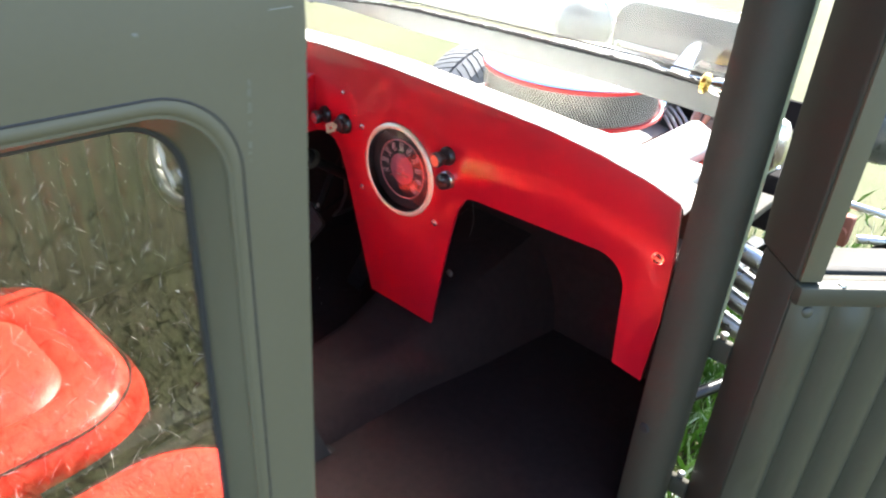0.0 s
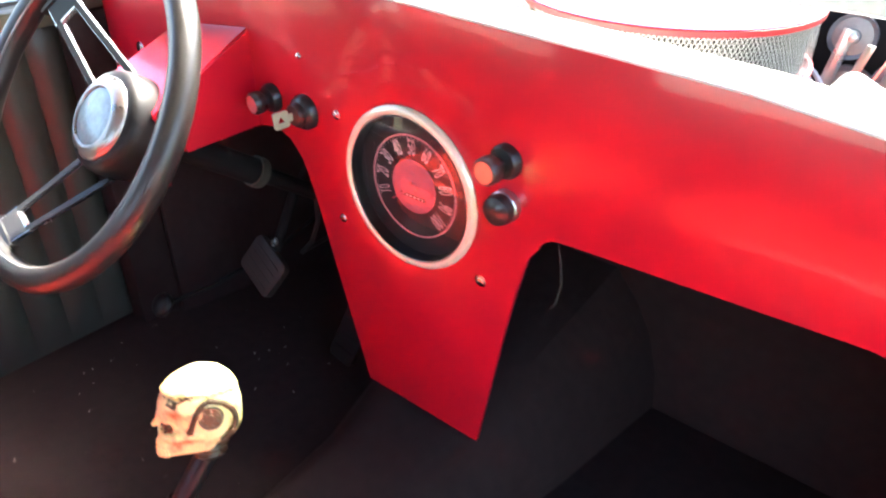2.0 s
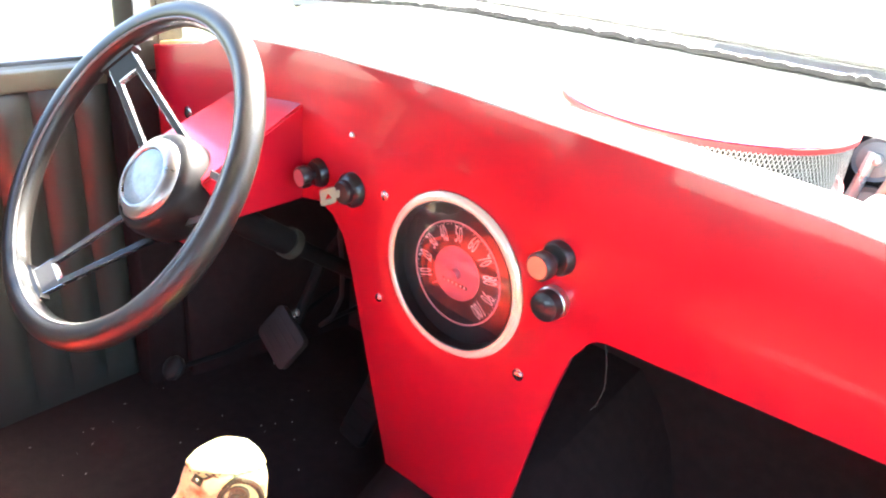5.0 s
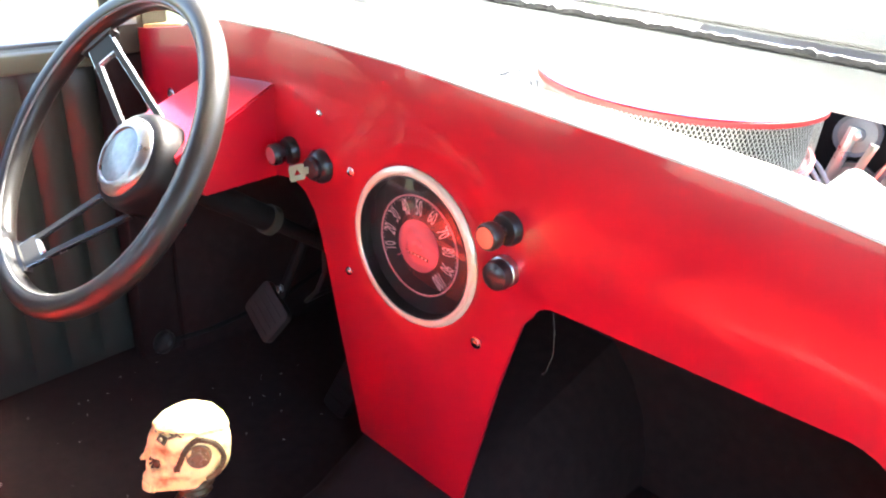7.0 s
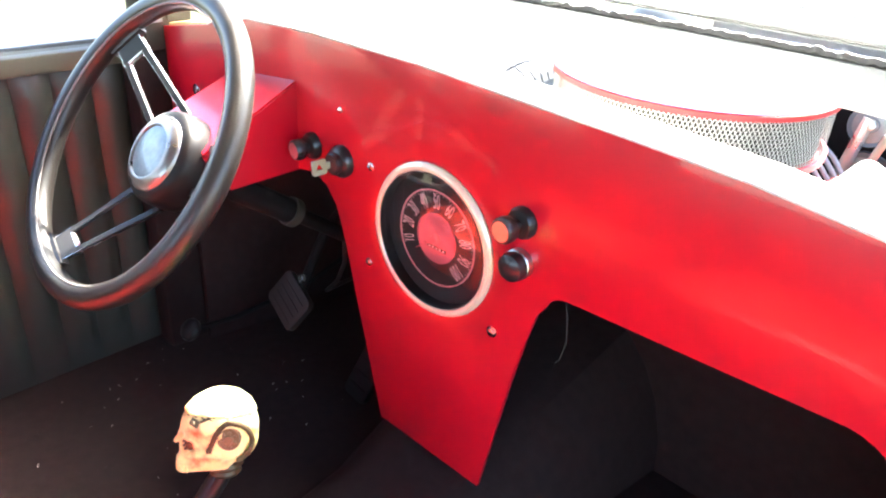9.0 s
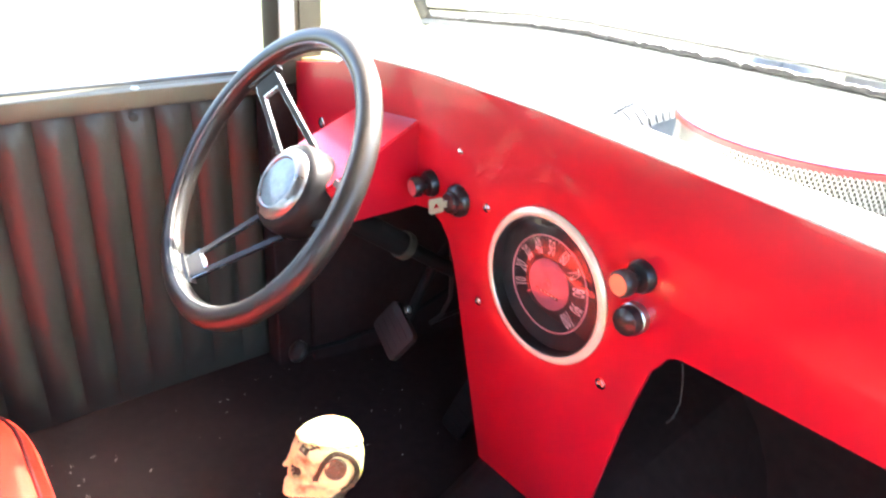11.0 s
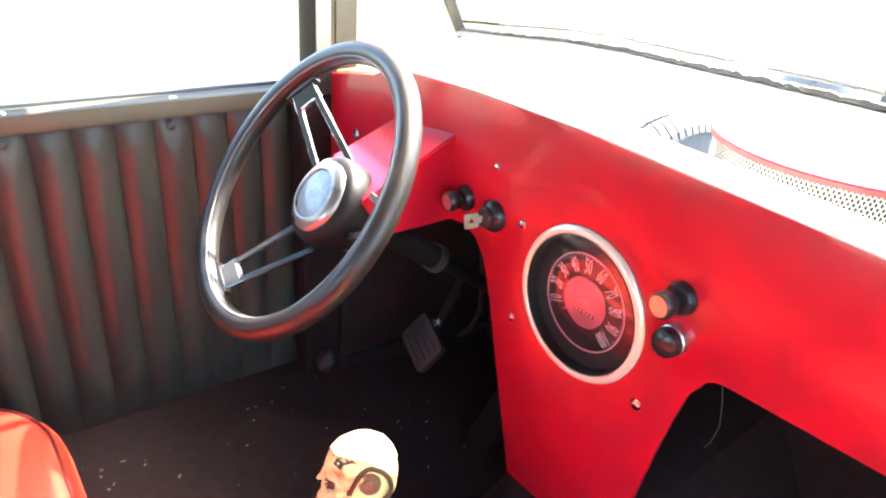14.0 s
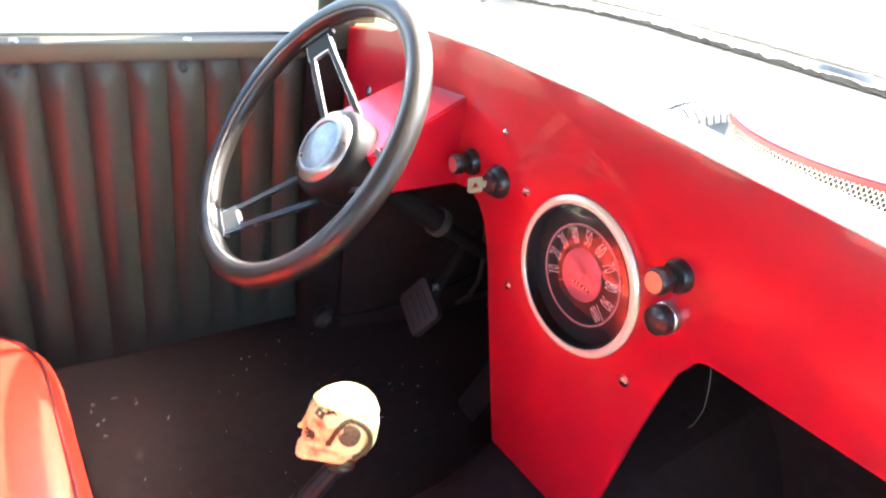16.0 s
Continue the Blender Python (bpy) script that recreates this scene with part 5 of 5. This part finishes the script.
eng = thing("engine", "vee-eight engine with pale valve covers, red heads and chrome pipes", "engine")
LEAD_GREY = material("grey_lead", (0.30, 0.30, 0.30), 0.4, spread=0.1)
part("carburettor", box(B(), (EX - 0.07, EY - 0.07, 1.0), (EX + 0.07, EY + 0.08, 1.085), 0.012), ALUMINIUM, eng)
part("intake_manifold", box(B(), (EX - 0.13, EY - 0.2, 0.93), (EX + 0.13, EY + 0.28, 1.01), 0.02), CAST, eng)
part("block", box(B(), (EX - 0.24, EY - 0.14, 0.55), (EX + 0.24, EY + 0.32, 0.94), 0.03), CAST, eng)
for s in (1, -1):
    bm = B()
    m = Matrix.Translation((EX + s * 0.255, 0.555, 1.020)) @ Matrix.Rotation(radians(s * 24), 4, "Y")
    box(bm, (-0.062, -0.165, -0.020), (0.020, 0.130, 0.045), 0.020, m, 4)
    # the cowl's pale colour gives the cover its white sun glare
    vc = part("valve_cover", bm, COWL, eng, "valve cover, sun glare put into its pale colour")
    bm = B()
    box(bm, (-0.075, -0.160, -0.090), (0.080, 0.165, -0.019), 0.012, m)
    box(bm, (0.024, -0.150, -0.022), (0.076, 0.150, 0.012), 0.012, m)
    part("cylinder_head", bm, ORANGE, eng, "red enamelled cylinder head")
    for k in range(4):
        bm = B()
        lathe(bm, [(0.0085, 0.0), (0.0085, 0.005), (0.005, 0.006), (0.004, 0.013), (0, 0.014)], 6, m @ Matrix.Translation((0.050, -0.125 + k * 0.082, 0.0115)))
        part("cover_bolt", bm, STEEL, vc)
    bm = B()
    lathe(bm, [(0.012, 0.0), (0.018, 0.012), (0.021, 0.030), (0.021, 0.062), (0.016, 0.076), (0.006, 0.082), (0, 0.083)], 24, along((EX + s * 0.472, EY - 0.055, 1.122 if s > 0 else 0.98), (-0.16 * s, 0, 1)))
    part("breather", bm, ALUMINIUM, vc, "bright breather cap")
    bm = B()
    tube(bm, [(EX + s * 0.36, EY - 0.06, 1.06 if s > 0 else 0.93), (EX + s * 0.44, EY - 0.055, 1.085 if s > 0 else 0.95), (EX + s * 0.472, EY - 0.055, 1.125 if s > 0 else 0.985)], 0.013, 12)
    part("breather_neck", bm, CHROME, vc, "chrome breather neck")
    for k in range(4 if s > 0 else 0):
        # from the distributor side over the cover, then down to the plugs
        bm = B()
        tube(bm, [(0.100 + 0.012 * k, 0.780 + 0.012 * k, 1.045), (0.135 + 0.012 * k, 0.765 + 0.010 * k, 1.030), (0.170 + 0.012 * k, 0.755 + 0.008 * k, 1.000), (0.205 + 0.010 * k, 0.745, 0.965)], 0.0042, 8)
        part("plug_lead", bm, LEAD_GREY, eng, "pale grey spark plug lead")
        bm = B()
        y0 = 0.420 + 0.012 * k
        tube(bm, [(0.352, y0 + 0.06, 1.020), (0.372 + 0.004 * k, y0 + 0.045, 1.030), (0.400 + 0.009 * k, y0 + 0.015, 1.018), (0.416 + 0.010 * k, y0, 0.975), (0.418 + 0.010 * k, y0 - 0.01, 0.920)], 0.0038, 8)
        part("plug_lead", bm, LEAD_GREY, eng, "pale grey spark plug lead")
    for k in range(4):
        bm = B()
        y0, z0 = 0.42, (0.946, 0.895, 0.845, 0.79)[k]
        tube(bm, [(EX + s * 0.33, y0 + 0.02, z0 + 0.03), (EX + s * 0.43, y0 + 0.01, z0 + 0.012), (EX + s * 0.52, y0, z0 - 0.006), (EX + s * 0.58, y0 + 0.03, z0 - 0.03)], 0.019, 16)
        part("exhaust_pipe", bm, STEEL, eng, "dull bright exhaust header pipe")
part("distributor", lathe(B(), [(0.03, 0), (0.036, 0.02), (0.036, 0.05), (0.026, 0.06), (0, 0.062)], 24, Matrix.Translation((EX + 0.11, EY - 0.12, 1.02))), BLACK, eng)
bm = B()
for k in range(6):
    a = k * math.pi / 3
    tube(bm, [(EX + 0.11 + 0.022 * math.cos(a), EY - 0.12 + 0.022 * math.sin(a), 1.06), (EX + 0.11 + 0.022 * math.cos(a), EY - 0.12 + 0.022 * math.sin(a), 1.098)], 0.006, 8)
part("cap_towers", bm, BLACK, eng)
part("coil_box", box(B(), (0.44, 0.49, 0.97), (0.515, 0.60, 1.085), 0.008), MATTE_BLACK, eng, "matt black box")
AM = along((0.360, 0.775, 0.988), (0.12, -1, 0.22))
alt = part("alternator", lathe(B(), [(0, 0.034), (0.018, 0.034), (0.020, 0.028), (0.044, 0.026), (0.055, 0.018), (0.060, 0.006), (0.060, -0.060), (0.050, -0.072), (0, -0.072)], 40, AM), CAST, eng, "grey cast alternator")
for r_, n_, h_ in ((0.034, 8, 0.0050), (0.047, 11, 0.0042)):
    for k in range(n_):
        a = 2 * math.pi * (k + 0.3) / n_
        part("vent_hole", lathe(B(), [(h_, 0), (h_, 0.0012), (0, 0.0012)], 12, AM @ Matrix.Translation((r_ * math.cos(a), r_ * math.sin(a), 0.0262 if r_ < 0.04 else 0.0242)) @ Matrix.Rotation(0.0 if r_ < 0.04 else 0.55, 4, Vector((-math.sin(a), math.cos(a), 0)))), MATTE_BLACK, alt, "dark vent hole")
for a_ in (0.7, 2.4, 4.1, 5.6):
    part("case_bolt", lathe(B(), [(0.006, 0.02), (0.006, 0.034), (0.004, 0.036), (0, 0.036)], 10, AM @ Matrix.Translation((0.053 * math.cos(a_), 0.053 * math.sin(a_), -0.01))), STEEL, alt)
part("terminal", lathe(B(), [(0.011, 0.03), (0.011, 0.046), (0.007, 0.050), (0, 0.050)], 16, AM @ Matrix.Translation((-0.030, 0.020, 0))), IVORY, alt, "pale terminal cap")
part("pulley", lathe(B(), [(0, -0.110), (0.045, -0.110), (0.036, -0.098), (0.045, -0.086), (0, -0.086)], 28, AM), BLACK_METAL, alt)
# slotted red bracket beside the alternator and its bright shield
BMX = Matrix.Translation((0.300, 0.765, 1.026)) @ Matrix.Rotation(radians(-24), 4, "Y") @ Matrix.Rotation(radians(28), 4, "X")
bm = B()
plate(bm, rounded([(-0.046, -0.020), (0.050, -0.026), (0.056, 0.024), (-0.020, 0.020)], [0.012, 0.010, 0.014, 0.012], 5), -0.003, 0.003, "y", 0.001)
xf(bm, bm.verts[:], BMX)
brk = part("slotted_bracket", bm, ORANGE, eng, "red slotted alternator bracket")
for k in range(6):
    part("slot", box(B(), (-0.012 + k * 0.0082, -0.0036, -0.008), (-0.0088 + k * 0.0082, -0.0030, 0.006), 0, BMX), MATTE_BLACK, brk, "dark slot")
bm = B()
plate(bm, rounded([(-0.02, 0.028), (0.066, 0.030), (0.12, 0.070), (0.05, 0.085)], 0.014, 5), 0.004, 0.010, "y", 0.001)
xf(bm, bm.verts[:], BMX)
part("shield", bm, COWL, eng, "pale painted shield")
part("water_pump", lathe(B(), [(0, -0.05), (0.06, -0.05), (0.075, 0.0), (0.03, 0.03), (0, 0.03)], 28, along((EX + 0.02, 0.86, 1.02), (0, 1, 0))), CAST, eng)
for a, b, r_ in (((0.222, 0.752, 1.000), (0.246, 0.758, 1.096), 0.008), ((0.248, 0.80, 1.00), (0.285, 0.80, 1.11), 0.007), ((0.185, 0.80, 0.99), (0.20, 0.82, 1.10), 0.012)):
    bm = B()
    tube(bm, [a, b], r_, 8, flat=0.5)
    part("bracket", bm, STEEL, eng, "steel bracket")
for x_, z_, r_ in ((0.285, 1.02, 0.040), (0.203, 1.086, 0.036), (0.215, 0.99, 0.050)):
    part("belt_pulley", lathe(B(), [(0, 0.016), (r_ * 0.3, 0.016), (r_ * 0.34, 0.008), (r_ * 0.82, 0.006), (r_, 0.012), (r_ * 0.9, 0.0), (r_, -0.012), (0, -0.012)], 28, along((x_, 0.838, z_), (0.1, -1, 0.15))), CAST, eng, "dark cast belt pulley")
    part("pulley_nut", lathe(B(), [(r_ * 0.22, 0.015), (r_ * 0.22, 0.024), (r_ * 0.1, 0.026), (0, 0.026)], 6, along((x_, 0.838, z_), (0.1, -1, 0.15))), STEEL, eng, "bare steel nut")
part("fan_shroud", box(B(), (0.12, 0.855, 0.90), (0.43, 0.87, 1.12), 0.006), MATTE_BLACK, eng, "matt black fan shroud")
part("battery_cable", tube_of([(0.40, 0.62, 0.96), (0.44, 0.56, 1.00), (0.47, 0.50, 0.98), (0.48, 0.44, 0.92)], 0.006), MATTE_BLACK, eng, "thick black cable")
bm = B()
tube(bm, [(EX + 0.08, 0.74, 1.03), (EX + 0.09, 0.80, 1.10), (EX + 0.08, 0.90, 1.15), (EX + 0.06, 0.985, 1.155)], 0.026, 16)
part("radiator_hose", bm, CHROME, eng, "chrome ribbed radiator hose")

RX = 0.035
rad = thing("radiator", "dark grey radiator shell ahead of the engine", "radiator")
bm = B()
plate(bm, rounded([(RX - 0.215, 0.55), (RX + 0.215, 0.55), (RX + 0.215, 1.232), (RX - 0.215, 1.232)], [0.02, 0.02, 0.07, 0.07], 8), 1.0, 1.07, "y", 0.012)
part("shell", bm, material("dark_grey_paint", (0.06, 0.065, 0.065), 0.4, spread=0.12, scale=12, coat=0.2), rad)
bm = B()
box(bm, (RX - 0.20, 0.992, 1.105), (RX + 0.20, 1.001, 1.120), 0.003)
part("seam", bm, STEEL, rad, "pale seam strip")
bm = B()
box(bm, (RX - 0.19, 0.99, 0.58), (RX + 0.19, 1.0, 1.09), 0.004)
part("core", bm, BLACK_METAL, rad, "black finned core")


def headlamp(x, y, label):
    t = thing("headlamp", label, "headlamp", "headlamps")
    shell = bpy.data.materials.get("headlamp_shell") or material("headlamp_shell", (0.10, 0.11, 0.10), 0.3, metal=0.3, spread=0.15)
    part("shell", lathe(B(), [(0, -0.085), (0.03, -0.080), (0.06, -0.062), (0.080, -0.03), (0.086, 0.0), (0.086, 0.05)], 36, along((x, y, 1.075), (0, 1, 0))), shell, t)
    part("rim", lathe(B(), [(0.086, 0.045), (0.092, 0.05), (0.092, 0.062), (0.084, 0.066)], 36, along((x, y, 1.075), (0, 1, 0))), CHROME, t, "chrome rim")
    part("lens", lathe(B(), [(0.085, 0.060), (0.05, 0.072), (0, 0.076)], 36, along((x, y, 1.075), (0, 1, 0))), STEEL, t, "silvered lens")
    bm = B()
    s = 1 if x > 0 else -1
    tube(bm, [(x - s * 0.02, y, 1.0), (x - s * 0.03, y + 0.01, 0.93), (x - s * 0.05, y + 0.03, 0.87), (s * 0.40, y + 0.09, 0.70), (s * 0.33, y + 0.09, 0.60)], 0.008, 12)
    part("stay", bm, BLACK_METAL, t)
    return t


headlamp(-0.42, 1.22, "grey bullet headlamp on a black stay")
headlamp(0.555, 1.0, "grey bullet headlamp on a black stay, seen past the door")
sh = thing("front_damper", "rusty brown front damper with chrome ball end and rods", "damper")
bm = B()
box(bm, (0.524, 0.985, 0.765), (0.562, 1.02, 0.845), 0.006)
lathe(bm, [(0.014, 0), (0.014, 0.014), (0, 0.016)], 20, along((0.543, 0.986, 0.805), (0, -1, 0)))
part("body", bm, RUST, sh)
bm = B()
tube(bm, [(0.522, 1.0, 0.84), (0.522, 1.0, 0.865)], 0.007, 10)
bmesh.ops.create_uvsphere(bm, u_segments=18, v_segments=12, radius=0.017, matrix=Matrix.Translation((0.522, 1.0, 0.877)))
part("ball_end", bm, CHROME, sh, "chrome ball joint")
bm = B()
tube(bm, [(0.535, 1.0, 0.873), (0.62, 1.03, 0.862), (0.75, 1.10, 0.84)], 0.009, 10)
tube(bm, [(0.578, 1.01, 0.79), (0.66, 1.05, 0.80), (0.78, 1.12, 0.76)], 0.011, 10)
part("rod", bm, STEEL, sh, "bright steel steering rods")
bm = B()
tube(bm, [(0.60, 1.03, 0.72), (0.64, 1.04, 0.80), (0.66, 1.06, 0.90), (0.70, 1.10, 0.94)], 0.013, 10)
tube(bm, [(0.36, 1.09, 0.60), (0.50, 1.02, 0.74), (0.53, 1.01, 0.77)], 0.014, 10)
part("bracket", bm, BLACK_METAL, sh, "black bracket arms")


ch = thing("chassis", "black steel chassis rails carrying engine and radiator", "chassis")
for s in (-1, 1):
    part("rail", box(B(), (s * 0.32 - 0.03, -1.4, 0.50), (s * 0.32 + 0.03, 1.2, 0.61), 0.006), BLACK_METAL, ch)
part("crossmember", box(B(), (-0.35, 1.0, 0.52), (0.36, 1.08, 0.60), 0.006), BLACK_METAL, ch)
bm = B()
tube(bm, [(-0.80, 1.22, 0.56), (-0.4, 1.20, 0.50), (0.4, 1.20, 0.50), (0.82, 1.22, 0.56)], 0.025, 12)
part("axle", bm, BLACK_METAL, ch)
for s in (-1, 1):
    bm = B()
    tube(bm, [(s * 0.72, 1.2, 0.56), (s * 0.36, 0.2, 0.52)], 0.014, 10)
    part("radius_rod", bm, BLACK_METAL, ch)


def wheel(x, label):
    t = new("front_wheel")
    t.parent = ch
    tagged(t, label)
    m = along((x, 1.22, GROUND + 0.36), (1, 0, 0))
    bm = lathe(B(), [(0.20, -0.09), (0.26, -0.105), (0.32, -0.10), (0.35, -0.085), (0.36, -0.05), (0.362, 0), (0.36, 0.05), (0.35, 0.085), (0.32, 0.10), (0.26, 0.105), (0.20, 0.09)], 72, m)
    part("tyre", bm, TREAD, t, "black treaded tyre")
    bm = B()
    n = 78
    for k in range(n):
        for side in (-1, 1):
            # a slanted block from the centre groove to the shoulder
            ring = []
            for u, w0 in ((0.006, 0.0), (0.045, 0.6), (0.090, 1.6), (0.101, 1.75)):
                a0, a1 = (k + 0.10 + w0) * 2 * math.pi / n, (k + 0.88 + w0) * 2 * math.pi / n
                top = 0.371 if u < 0.08 else (0.366 if u < 0.095 else 0.345)
                ring.append([bm.verts.new(m @ Vector((r_ * math.cos(a), r_ * math.sin(a), side * u))) for r_, a in ((0.345, a0), (top, a0), (top, a1), (0.345, a1))])
            for p, q in zip(ring, ring[1:]):
                for e in range(3):
                    bm.faces.new((p[e], p[e + 1], q[e + 1], q[e]))
            bm.faces.new(ring[0])
    part("tread", bm, TREAD, t, "worn grey tread blocks")
    part("rim", lathe(B(), [(0.05, 0.02), (0.12, 0.03), (0.18, 0.06), (0.205, 0.09), (0.205, -0.09), (0.18, -0.06), (0.05, -0.02)], 48, m), STEEL, t)
    return t


wheel(-0.79, "black treaded front tyre on a steel rim on the grass")
wheel(0.845, "front tyre on a steel rim, beyond the open door")
